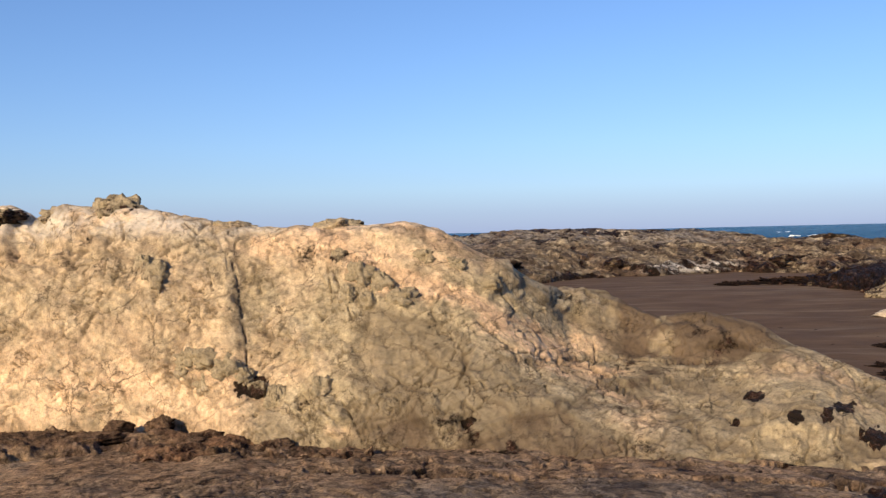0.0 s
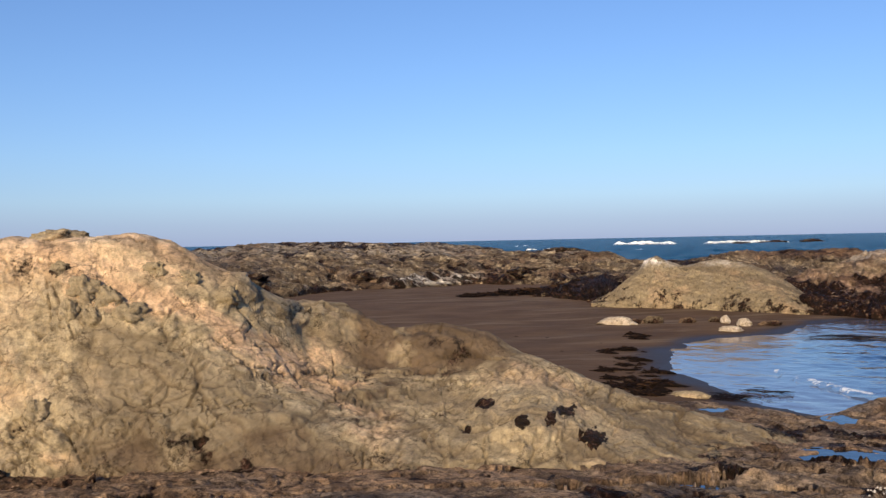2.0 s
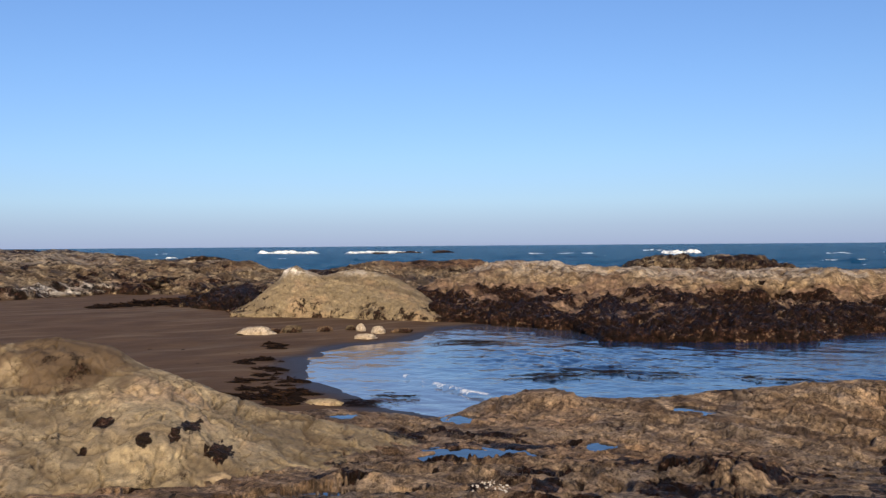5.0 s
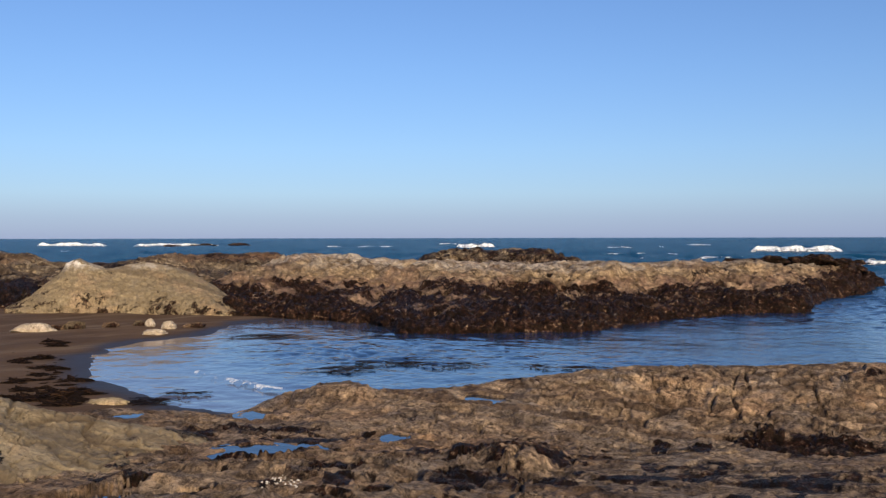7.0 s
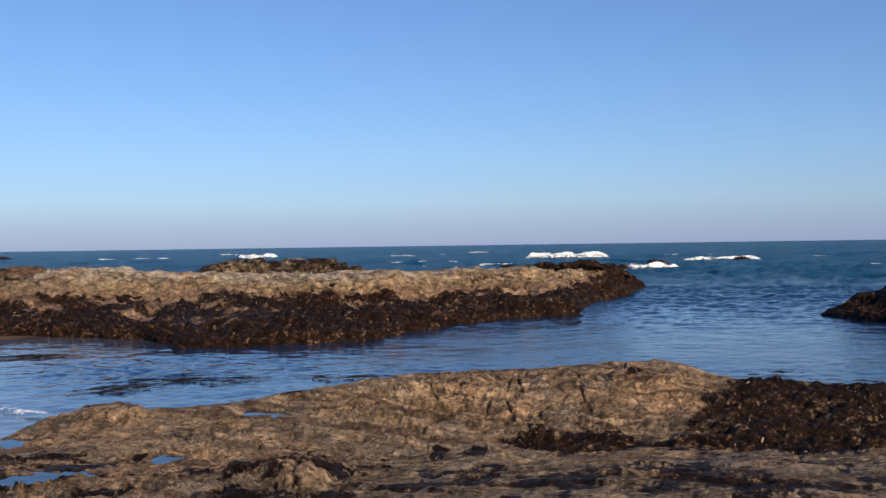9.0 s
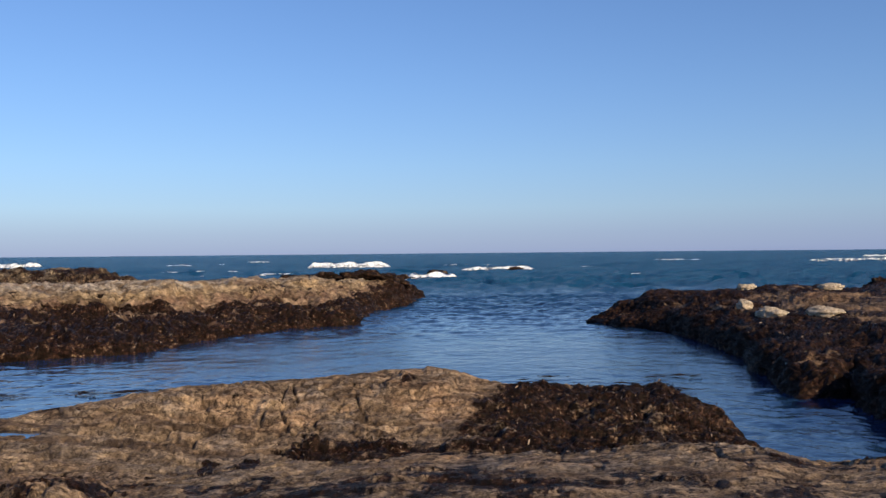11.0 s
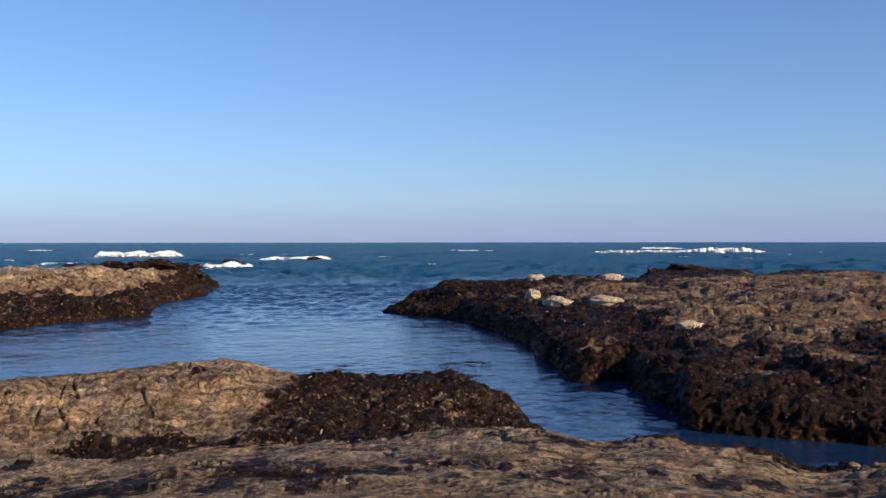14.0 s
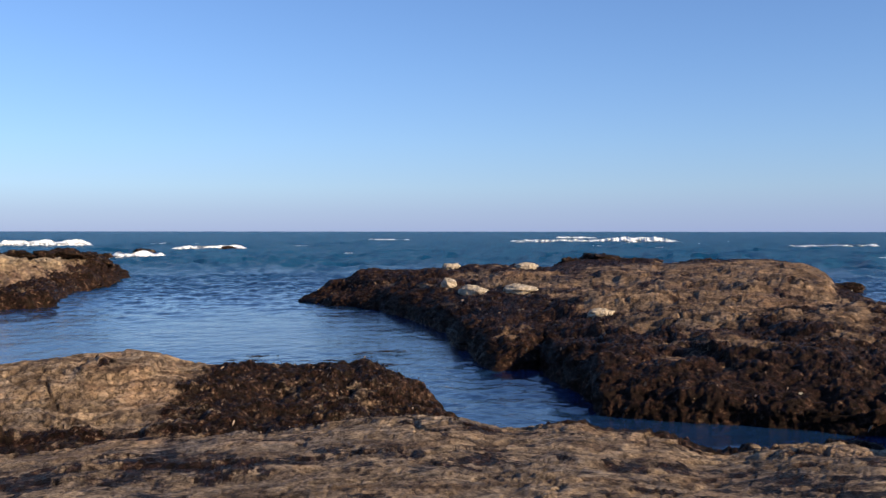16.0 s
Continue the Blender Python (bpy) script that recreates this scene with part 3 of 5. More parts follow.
for (pb, pd, across, deep), level in zip(POOLS, LEVELS):
    bm = bmesh.new()
    ring = [bm.verts.new((1.45 * across * math.cos(a) * (1 + 0.1 * math.sin(3 * a)), 1.45 * deep * math.sin(a), 0)) for a in np.linspace(0, 2 * math.pi, 28, endpoint=False)]
    bm.faces.new(ring)
    low = [bm.verts.new((v.co.x * 0.8, v.co.y * 0.8, -0.12)) for v in ring]
    for k in range(28):
        bm.faces.new((ring[k], low[k], low[(k + 1) % 28], ring[(k + 1) % 28]))
    bm.faces.new(low[::-1])
    me = bpy.data.meshes.new("tide_pool")
    bm.to_mesh(me)
    bm.free()
    me.materials.append(M_POOL)
    ob = new("tide_pool", me)
    ob.matrix_world = Matrix.Translation(at(pb, pd, level)) @ pose(0, 0, 0, 0, 0, -pb)
    tagged(ob, "still tide pool in a hollow of the bedrock", "water", kind="structure")


# pale ochre outcrop
FOOT = [(-46, 19, 1.3), (-24.8, 14.9, 1.53), (-19, 13.9, 1.53), (-12.9, 12.5, 1.50), (-6.4, 11.8, 1.40), (0.3, 11.4, 1.38), (6.9, 10.9, 1.31), (13.4, 10.7, 1.29),
        (24.1, 11.1, 1.27), (28.7, 11.8, 1.22), (32, 12.6, 1.15), (36, 13.5, 0.8), (40, 14.5, 0.6)]
UNDER = [(b, d - 0.1, z - 0.7) for b, d, z in FOOT]
LOW = [(-46, 19.5, 2.3), (-24.8, 15.2, 2.25), (-12.9, 12.85, 2.20), (-12, 12.9, 2.13), (-6.4, 12.3, 2.16), (0.3, 12, 2.02), (6.9, 11.7, 1.78), (13.4, 11.6, 1.62), (20, 11.7, 1.78),
       (24.1, 11.8, 1.64), (28.7, 12.5, 1.35), (32, 13.1, 1.22), (36, 14, 0.85), (40, 15, 0.65)]
HIGH = [(-46, 20, 3.8), (-24.8, 15.6, 3.53), (-19, 14.6, 3.56), (-13.3, 13.7, 3.38), (-12.3, 13.8, 3.38), (-6.4, 13.2, 3.41), (0.3, 13, 3.16), (3, 13.1, 2.84), (4.8, 13.4, 2.52), (6.9, 13.8, 2.27), (10, 14.1, 2.14), (13.4, 14.0, 2.11), (16.5, 13.7, 2.08),
        (19, 13.3, 2.08), (24.1, 13.2, 1.82), (28.7, 13.6, 1.42), (32, 14, 1.23), (36, 14.6, 0.85), (40, 15.6, 0.65)]
TOP = [(-46, 21, 4.6), (-24.5, 16.6, 4.50), (-23.1, 16.4, 4.30), (-21.9, 16.2, 4.50), (-19.9, 15.9, 4.41), (-17.4, 15.5, 4.39), (-15.7, 15.3, 4.28), (-11.6, 14.9, 4.13), (-8.1, 14.6, 4.04), (-6.4, 14.5, 4.01),
       (-4.8, 14.4, 4.04), (-2.8, 14.3, 4.11), (-0.8, 14.2, 4.01), (1.5, 14.2, 3.65), (3.8, 14.3, 3.36), (5.5, 14.5, 3.10), (6.6, 15.4, 3.06), (9.1, 15.6, 3.00), (10.2, 15.2, 2.83),
       (12, 15, 2.65), (14.8, 15, 2.70), (17.6, 14.8, 2.55), (19.4, 14.6, 2.29), (22, 14.4, 2.06), (24.2, 14.3, 1.85), (27.2, 14.3, 1.60), (30.7, 14.6, 1.34), (33.5, 15.1, 1.1), (36, 15.6, 0.85), (40, 16.4, 0.6)]
BACK = [(b, d + 3.6, 0.2) for b, d, z in TOP]
OUTCROP = marks_of(
    [(-14.4, -0.131, 1.7, 1.0, 0.060), (-9.1, -0.171, .4, .6, -0.125), (0.6, -0.199, .4, .4, -0.100), (-17.4, -0.042, 1.0, 1.0, 0.045), (-5.8, -0.031, 1.0, .6, 0.075),
     (-3.2, -0.085, 2.8, 1.6, 0.070), (-21.2, -0.072, 3.2, 4.5, 0.060), (-10.1, -0.075, 2.6, 3.6, -0.040), (-7.7, -0.186, 1.0, 1.2, 0.100), (2.5, -0.052, 1.6, 1.0, 0.100), (8.1, -0.077, 2.2, .7, 0.100),
     (13.5, -0.112, 2.6, .9, 0.090), (19.6, -0.177, 3.4, 2.0, 0.100), (-23.7, 0.000, 1.2, 1.6, -0.150), (-1.7, -0.185, .8, 1.0, 0.075)],
    [(((-12.9, -0.016), (-12.5, -0.050), (-12.3, -0.096), (-12.2, -0.128)), 0.03, 0.035), (((-19.7, -0.024), (-20.2, -0.067), (-20.9, -0.089)), 0.045, 0.056), (((-7.4, -0.030), (-7.3, -0.068)), 0.064, 0.088),
     (((-14.4, -0.027), (-14.2, -0.049)), 0.036, 0.040), (((-6.8, -0.173), (-6.2, -0.193), (-5.7, -0.214)), 0.069, 0.100), (((5.4, -0.137), (7.3, -0.135), (10.0, -0.135), (12.7, -0.14), (15.0, -0.137)), .12, .12), (((15.0, -0.123), (16.7, -0.12), (18.7, -0.123)), .12, .12),
     (((1.8, -0.043), (3.9, -0.087)), 0.045, 0.056), (((1.3, -0.095), (3.7, -0.128), (7.0, -0.143)), 0.045, 0.064), (((15.1, -0.120), (17.0, -0.118)), 0.045, 0.048),
     (((13.3, -0.176), (16.3, -0.183)), 0.036, 0.040), (((-15.7, 0.016), (-14.8, -0.004), (-16.2, -0.017)), 0.041, 0.040), (((-18.9, 0.020), (-18.8, -0.002)), 0.045, 0.056),
     (((-21.3, -0.019), (-21.9, -0.042), (-22.3, -0.056)), .09, .05), (((-19.0, -0.021), (-19.3, -0.044)), .09, .05), (((-17.6, -0.078), (-17.4, -0.089)), .09, .05), (((-16.9, -0.016), (-15.7, -0.003)), .09, .05), (((-11.5, -0.133), (-10.5, -0.117)), .09, .05), (((-7.3, -0.027), (-6.8, -0.052), (-6.0, -0.087)), .09, .05), (((-6.5, -0.087), (-5.4, -0.081)), .09, .05), (((-15.5, 0.017), (-14.1, -0.005), (-13.1, -0.013)), .09, .05), (((-0.5, -0.142), (0.3, -0.116)), .09, .05), (((4.0, -0.134), (5.0, -0.153), (5.4, -0.173)), .09, .05), (((8.2, -0.113), (8.4, -0.132)), .09, .05)],
    [(17.4, -0.173, .5, .26, 1.5), (19.5, -0.195, .35, .35, 1.0), (21.1, -0.192, .35, .35, 1.0), (22.0, -0.181, .55, .45, .75), (23.8, -0.202, .7, .5, 2.0), (16.2, -0.196, .3, .2, 1.0), (0.8, -0.199, .4, .3, .9),
     # last spot: shadow beside the knobs, painted in weed colour
     (-6.1, -0.025, .7, .4, .45), (-12.0, -0.154, .9, .6, .8)],
    [(-2.8, -0.050, 2.5, .7, 1), (2.1, -0.098, 1.3, .6, 1), (4.7, -0.123, 1.8, .45, 1), (-10.0, -0.006, 3, .6, .9), (9.0, -0.119, .7, .7, .9), (-6.4, -0.205, 1.2, .5, .8), (-21.4, -0.148, 4, 1.2, .7)])
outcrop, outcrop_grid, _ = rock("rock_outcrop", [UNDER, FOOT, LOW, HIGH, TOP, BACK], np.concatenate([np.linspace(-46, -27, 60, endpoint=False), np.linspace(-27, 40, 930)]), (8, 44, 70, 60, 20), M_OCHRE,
     # weed mask also darkens the foot, shoulder and right end
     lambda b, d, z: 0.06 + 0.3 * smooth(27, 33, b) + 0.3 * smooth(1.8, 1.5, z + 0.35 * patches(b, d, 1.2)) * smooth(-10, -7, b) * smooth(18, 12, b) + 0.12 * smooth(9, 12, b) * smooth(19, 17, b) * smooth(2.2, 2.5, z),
     # warm: vein and top, plus the sunlit left end brightened in colour
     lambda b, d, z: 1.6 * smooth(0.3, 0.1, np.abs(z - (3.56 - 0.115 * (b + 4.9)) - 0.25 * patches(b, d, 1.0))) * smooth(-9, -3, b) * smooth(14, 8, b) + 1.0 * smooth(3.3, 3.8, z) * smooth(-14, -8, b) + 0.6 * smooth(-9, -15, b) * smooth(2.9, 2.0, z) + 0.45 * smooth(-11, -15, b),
     # earth: browner below the vein, on the shoulder and towards the foot
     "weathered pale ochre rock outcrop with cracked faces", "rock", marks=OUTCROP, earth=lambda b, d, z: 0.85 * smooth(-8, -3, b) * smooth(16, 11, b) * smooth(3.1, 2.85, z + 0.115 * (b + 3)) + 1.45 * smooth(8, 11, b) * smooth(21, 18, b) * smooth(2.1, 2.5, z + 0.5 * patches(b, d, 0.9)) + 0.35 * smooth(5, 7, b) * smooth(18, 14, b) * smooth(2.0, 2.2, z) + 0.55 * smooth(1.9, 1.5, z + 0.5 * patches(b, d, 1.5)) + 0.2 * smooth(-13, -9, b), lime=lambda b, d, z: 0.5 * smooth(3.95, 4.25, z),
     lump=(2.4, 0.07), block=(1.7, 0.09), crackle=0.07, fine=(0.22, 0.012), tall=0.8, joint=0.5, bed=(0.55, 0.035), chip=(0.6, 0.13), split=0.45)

# far reef behind the beach
rock_reef, rock_reef_grid, rock_reef_weed = rock("rock_reef", [[(-16, 64, .4), (2, 62, 0.53), (4.9, 65, 0.62), (7.5, 71, 0.59), (12, 74, 0.60), (16.7, 79, 0.60), (20.9, 76, 0.58), (24, 74, 0.60), (30, 72, 0.3)],
                   [(-16, 68, 1.6), (3, 68, 1.55), (8, 76, 1.42), (14, 80, 1.44), (21, 82, 1.29), (24, 80, 1.12), (30, 78, .9)],
                   [(-16, 88, 3.2), (3, 88, 2.77), (8, 90, 2.92), (14, 90, 2.65), (20, 90, 2.20), (24, 88, 1.89), (30, 86, 1.4)],
                   [(-16, 105, 3.4), (0.9, 105, 3.37), (3.8, 105, 3.79), (7, 105, 4.00), (10.6, 105, 3.90), (14.6, 105, 3.58), (18.8, 100, 2.70), (22.8, 98, 2.92), (24.1, 96, 2.46), (25.5, 94, 1.74), (30, 92, 1.0)],
                   [(-16, 125, -1), (30, 112, -1)]],
     600, (20, 40, 40, 10), M_REEF, lambda b, d, z: 0.32 + 0.3 * smooth(1.5, 0.7, z) + 0.12 * smooth(3.2, 3.8, z), None,
     "low broken reef of brown and olive rock", "rock", lime=lambda b, d, z: 1.1 * smooth(0.45, 0.8, z) * smooth(1.5, 1.1, z) * smooth(11, 13, b) * smooth(17.5, 16, b) + 0.25 * smooth(2.5, 3.0, z), under=0.8, tuft=0.25, pit=(1.6, 0.2), lump=(9, 0.4), block=(3.5, 0.25), crackle=0.02, fine=(2.0, 0.15), tall=2.5, bed=(1.0, 0.42))

# rounded mound at the far side of the beach
rock_mound, rock_mound_grid, rock_mound_weed = rock("rock_mound", [[(23.3, 53, 0.36), (26, 52.6, 0.38), (28.6, 52, 0.36), (31.9, 50.3, 0.32), (34.8, 49.2, 0.28), (35.8, 49.6, 0.26)],
                    [(23.5, 53.4, 0.45), (26, 52.9, 1.0), (28.6, 52.4, 1.0), (31.9, 50.9, 0.9), (34.3, 49.9, 0.75), (35.7, 50.2, 0.32)],
                    [(23.4, 54, 0.42), (25.5, 53.8, 1.4), (27.2, 53.6, 1.85), (29, 53.2, 1.65), (31.5, 52.4, 1.75), (33.5, 52, 1.4), (34.8, 51.7, 0.95), (35.7, 52, 0.35)],
                    [(23.4, 55, 0.4), (24.7, 55, 0.98), (25.4, 55, 1.54), (26.2, 55, 2.15), (26.5, 55, 2.68), (27.2, 55, 2.92), (27.9, 55, 2.58), (28.7, 55, 2.3), (29.6, 55, 2.5), (30.6, 55, 2.7), (31.9, 55, 2.46), (33.2, 55, 2.07), (34.5, 55, 1.32), (35.7, 55, 0.4)],
                    [(23.4, 60, 0.2), (35.8, 59, 0.2)]],
     420, (16, 30, 30, 16), M_MOUND, lambda b, d, z: 0.02 + 0.46 * smooth(1.05, 0.6, z + 0.7 * patches(b, d, 0.6)), None,
     "rounded olive tan rock mound on the dark beach", "rock", span=(23.4, 35.7), lime=lambda b, d, z: 0.9 * smooth(2.45, 2.75, z) * smooth(28.2, 27.6, b) + 0.4 * smooth(2.2, 2.5, z), under=0.8, lump=(3, 0.1), block=(1.4, 0.02), crackle=0.0, fine=(0.5, 0.06), joint=0.3)

# weed-covered rocks beside the mound
rock("weedy_rock", [[(18.5, 62, .2), (21, 60, 0.34), (23.4, 56, 0.33), (25, 55, .3)], [(18.5, 63, .35), (21, 61.5, 0.62), (23.4, 58, 0.69), (25, 57, .6)],
                     [(18.5, 66, .4), (21, 66, 0.70), (22.6, 66, 1.03), (24, 66, 1.16), (25, 66, .9)], [(18.5, 69, 0), (25, 71, 0)]],
     200, (14, 20, 12), M_REEF, lambda b, d, z: 0.85 + 0 * b, None, "low dark rock under heaps of kelp", "rock", under=0.6, tuft=0.2, lump=(2.2, 0.25), block=(1.2, 0.3), crackle=0.1, fine=(0.8, 0.1))

# rocks behind the mound
back_rock, back_rock_grid, back_rock_weed = rock("back_rock", [[(27, 72, 0.83), (38.5, 70, 0.78), (41, 70, .4)], [(27, 78, 1.50), (34, 78, 1.66), (38.5, 78, 1.35), (41, 76, .9)],
                   [(27, 86, 1.68), (29.1, 86, 1.85), (31.9, 86, 2.45), (35, 86, 2.58), (37.9, 86, 2.62), (38.7, 86, 1.94), (41, 86, 0.8)], [(27, 96, -1), (41, 96, -1)]],
     240, (14, 24, 10), M_REEF, lambda b, d, z: 0.4 + 0 * b, lambda b, d, z: smooth(2.0, 2.4, z), "flat-topped reddish brown reef rock", "rock",
     under=0.8, lump=(6, 0.3), block=(2.2, 0.3), crackle=0.2, fine=(1.0, 0.2))

# long island across the cove
long_island, long_island_grid, long_island_weed = rock("long_island", [[(34, 50, 0.1), (37.9, 49, -0.12), (43.6, 45, -0.18), (45.2, 40.5, -0.29), (50.8, 40.5, -0.25), (56.5, 41.8, -0.26), (58.2, 44, -0.27), (60.8, 48.5, -0.27), (68, 55, -0.29), (69, 66, -0.22), (71.2, 74, -0.29), (71.95, 86, -0.30)],
                     [(34, 51, 0.5), (37.9, 50, 0.40), (43.6, 46, 0.37), (45.2, 41.5, 0.35), (50.8, 41.5, 0.43), (56.5, 42.8, 0.49), (58.2, 45, 0.44), (60.8, 49.5, 0.63), (68, 56, 0.64), (69, 66.5, 0.67), (71.2, 74.5, 0.57), (71.95, 86.3, 0.20)],
                     [(34, 57, .7), (37.9, 57, 1.04), (41, 57, 1.21), (47.5, 53, 1.19), (54.2, 52, 1.04), (60.8, 55, 1.08), (67.3, 61, 1.13), (69.5, 70, 1.06), (71.4, 77, 0.92), (71.95, 86.5, 0.37)],
                     [(34, 60, .8), (37.9, 60, 1.78), (41, 60, 2.20), (45.5, 57, 2.06), (51, 55, 2.02), (56.8, 55, 2.13), (60.8, 58, 1.91), (65, 62, 1.83), (69.5, 72, 1.62), (71.5, 79, 1.16), (71.95, 87, 0.35)],
                     [(34, 64, 1), (37.9, 66, 2.28), (41, 66, 2.61), (45.5, 62, 2.39), (50, 61, 2.35), (56.8, 61, 2.41), (60.8, 64, 2.21), (65, 68, 2.23), (68.5, 74, 2.15), (70.1, 78, 2.05), (71.5, 83, 1.18), (71.95, 88, 0.22)],
                     [(34, 76, -1), (60, 76, -1), (71.95, 92, -1)]],
     740, (20, 64, 36, 36, 8), M_ISLE, lambda b, d, z: np.maximum(1.0 * smooth(1.65, 1.0, z + 0.6 * patches(b, d, 3.5)), 0.9 * smooth(68, 70, b)) + 0.06 + 0.2 * smooth(58, 64, b) - 0.5 * strata(b, z) * smooth(0.4, 0.75, z), lambda b, d, z: 0.8 * smooth(1.9, 1.5, z),
     "long tan rock island with dark weed on its lower ledges", "rock", lime=lambda b, d, z: 0.45 * smooth(2.0, 2.4, z), under=0.8, tuft=0.14, pit=(1.0, 0.14), lump=(6, 0.25), block=(2.6, 0.36), crackle=0.2, fine=(1.2, 0.1), tall=1.6, bed=(0.7, 0.16), chip=(1.1, 0.22))

# dark rock behind the island
dark_rock, dark_rock_grid, dark_rock_weed = rock("dark_rock", [[(45.5, 88, .4), (56.5, 88, .4)], [(45.5, 92, 0.78), (47, 92, 1.98), (54, 92, 2.16), (56.5, 92, 0.87)],
                   [(45.5, 97, 0.80), (46.5, 97, 2.06), (48.2, 97, 2.64), (51, 97, 2.79), (53.5, 97, 2.84), (55.2, 97, 1.87), (56.5, 97, 0.80)], [(45.5, 105, -1), (56.5, 105, -1)]],
     200, (14, 16, 10), M_REEF, lambda b, d, z: 0.5 + 0 * b, None, "dark reddish brown sea rock", "rock", under=0.8, lump=(5, 0.3), block=(2.2, 0.35), crackle=0.2, fine=(1.0, 0.2))

# weed-covered island on the other side of the channel
WATERLINE = [(81.4, 56.2, -0.24), (83.8, 52, -0.24), (86.2, 49.4, -0.24), (87.5, 45.2, -0.24), (89.9, 39, -0.22), (91.5, 32, -0.2), (93.4, 28.1, -0.2), (95, 28.4, -0.2), (96.2, 29.4, -0.2), (96.9, 26.5, -0.18), (98.5, 23.7, -0.18),
             (99.8, 21.8, -0.18), (102.9, 21.5, -0.2), (105.8, 21.4, -0.18), (110.5, 21.1, -0.18), (114, 21.1, -0.18), (126, 22, -0.3)]
weedy_island, weedy_island_grid, weedy_island_weed = rock("weedy_island", [WATERLINE, [(b, d + 0.3, 0.32 + 0.012 * (b - 84) if b > 82 else -0.05) for b, d, z in WATERLINE],
                      [(81.4, 56.6, -0.1), (83.8, 53, 0.35), (86.2, 50.5, 0.68), (87.5, 46.5, 0.75), (89.9, 41, 0.8), (91.5, 34, 0.8), (93.4, 29.8, 0.88), (95, 30.2, 0.82), (96.2, 31.2, 0.75), (96.9, 29, 0.8), (98.5, 26.5, 0.8), (99.8, 24.8, 0.85), (103, 24.6, 0.95), (106, 25, 1.1), (110, 25.5, 1.2), (114, 26, 1.29), (126, 27, 1.3)],
                      [(81.4, 56.8, 0), (84.2, 54, 0.55), (86.2, 52, 1.05), (88, 49, 1.15), (90, 45, 1.18), (97, 37, 1.25), (103, 35, 1.48), (109.5, 35, 1.48), (114, 35, 1.27), (126, 36, 1.3)],
                      [(81.4, 57.2, -0.1), (82.8, 57, 0.45), (83.5, 57, 0.95), (84.4, 57, 1.1), (85.2, 57, 1.62), (87.4, 57, 1.66), (89.7, 57, 1.78), (93, 57, 1.96), (96.2, 58, 1.88), (97, 59, 2.15), (99.4, 59.5, 2.3), (102, 59, 2.2), (102.6, 58, 2.05), (104.6, 57, 2.2), (107.8, 57, 2.28), (110.2, 56.5, 2.18), (111.3, 56, 1.72), (112, 55, 0.95), (114, 48, 0.75), (126, 46, 0.6)],
                      [(81.4, 58.5, -1), (84.2, 64, -1), (100, 70, -1), (112, 62, -1), (126, 60, -1)]],
     760, (30, 52, 72, 72, 8), M_WEEDY, lambda b, d, z: np.maximum(np.maximum(1.0 * smooth(1.55, 1.0, z), 0.85 * smooth(93, 87, b)), 0.9 * smooth(52, 56, d)) + 0.16 + 0.25 * smooth(104, 97, b) + 0.8 * patches(b, d, 2.6) - 0.4 * strata(b, z) * smooth(0.7, 1.0, z), None,
     "low rock island covered in dark brown seaweed", "rock", under=0.8, tuft=0.15, pit=(0.8, 0.08), lump=(4, 0.28), block=(2.4, 0.2), crackle=0.12, fine=(0.7, 0.05), tall=1.6, bed=(0.6, 0.12), chip=(0.8, 0.13))

# ---- beach ----
BAY = [(27.9, 31.6), (28.2, 29.6), (29.3, 27.5), (30.5, 26.4), (32.2, 24.3), (33.6, 23.6), (36, 22.7), (50, 21), (66, 30), (66, 66), (45, 44.5), (39.7, 49.5), (36.7, 47), (35.1, 43.8), (34.1, 40.9), (32.5, 40), (30.6, 39.2), (29.6, 37.7), (28.1, 34.8)]


def inside_bay(x, y):
    """Signed distance to the cove's edge, positive on the beach."""
    pts = np.array([(d * math.sin(radians(b)), d * math.cos(radians(b))) for b, d in BAY])
    best, odd = np.full(x.shape, 1e9), np.zeros(x.shape, bool)
    for (x0, y0), (x1, y1) in zip(pts, np.roll(pts, -1, 0)):
        t = np.clip(((x - x0) * (x1 - x0) + (y - y0) * (y1 - y0)) / ((x1 - x0) ** 2 + (y1 - y0) ** 2), 0, 1)
        best = np.minimum(best, np.hypot(x - x0 - t * (x1 - x0), y - y0 - t * (y1 - y0)))
        cross = ((y0 > y) != (y1 > y)) & (x < (x1 - x0) * (y - y0) / (y1 - y0 + 1e-12) + x0)
        odd ^= cross
    return np.where(odd, -best, best)


bb, dd = np.meshgrid(np.linspace(-40, 48, 300), np.linspace(14, 82, 200))
x, y = dd * np.sin(np.radians(bb)), dd * np.cos(np.radians(bb))
s = inside_bay(x, y)
p = np.stack([x.ravel(), y.ravel(), 0 * x.ravel()], -1)
z = np.clip(s * 0.05, -0.5, 0.16) + 0.26 * smooth(3, 24, s) + (0.05 * fbm(p / 3.0, 3) + 0.01 * fbm(p / 0.4, 2)).reshape(x.shape) * smooth(0, 3, s)
tagged(new("beach", grid_mesh("beach", np.stack([x, y, z], -1), M_SAND, {"wet": smooth(1.5, 0.2, s + 0.5 * perlin(p / 2).reshape(x.shape))})), "smooth dark volcanic sand beach, wet at the edge", "sand", kind="structure")

# ---- sea ----
bb, dd = np.meshgrid(np.concatenate([np.linspace(-30, 4, 40, endpoint=False), np.linspace(4, 118, 780, endpoint=False), np.linspace(118, 130, 8)]),
                     np.concatenate([np.geomspace(13, 20, 70, endpoint=False), np.geomspace(20, 90, 350, endpoint=False), np.geomspace(90, 4900, 170)]))
x, y = dd * np.sin(np.radians(bb)), dd * np.cos(np.radians(bb))
p = np.stack([x.ravel(), y.ravel(), 0 * x.ravel()], -1)
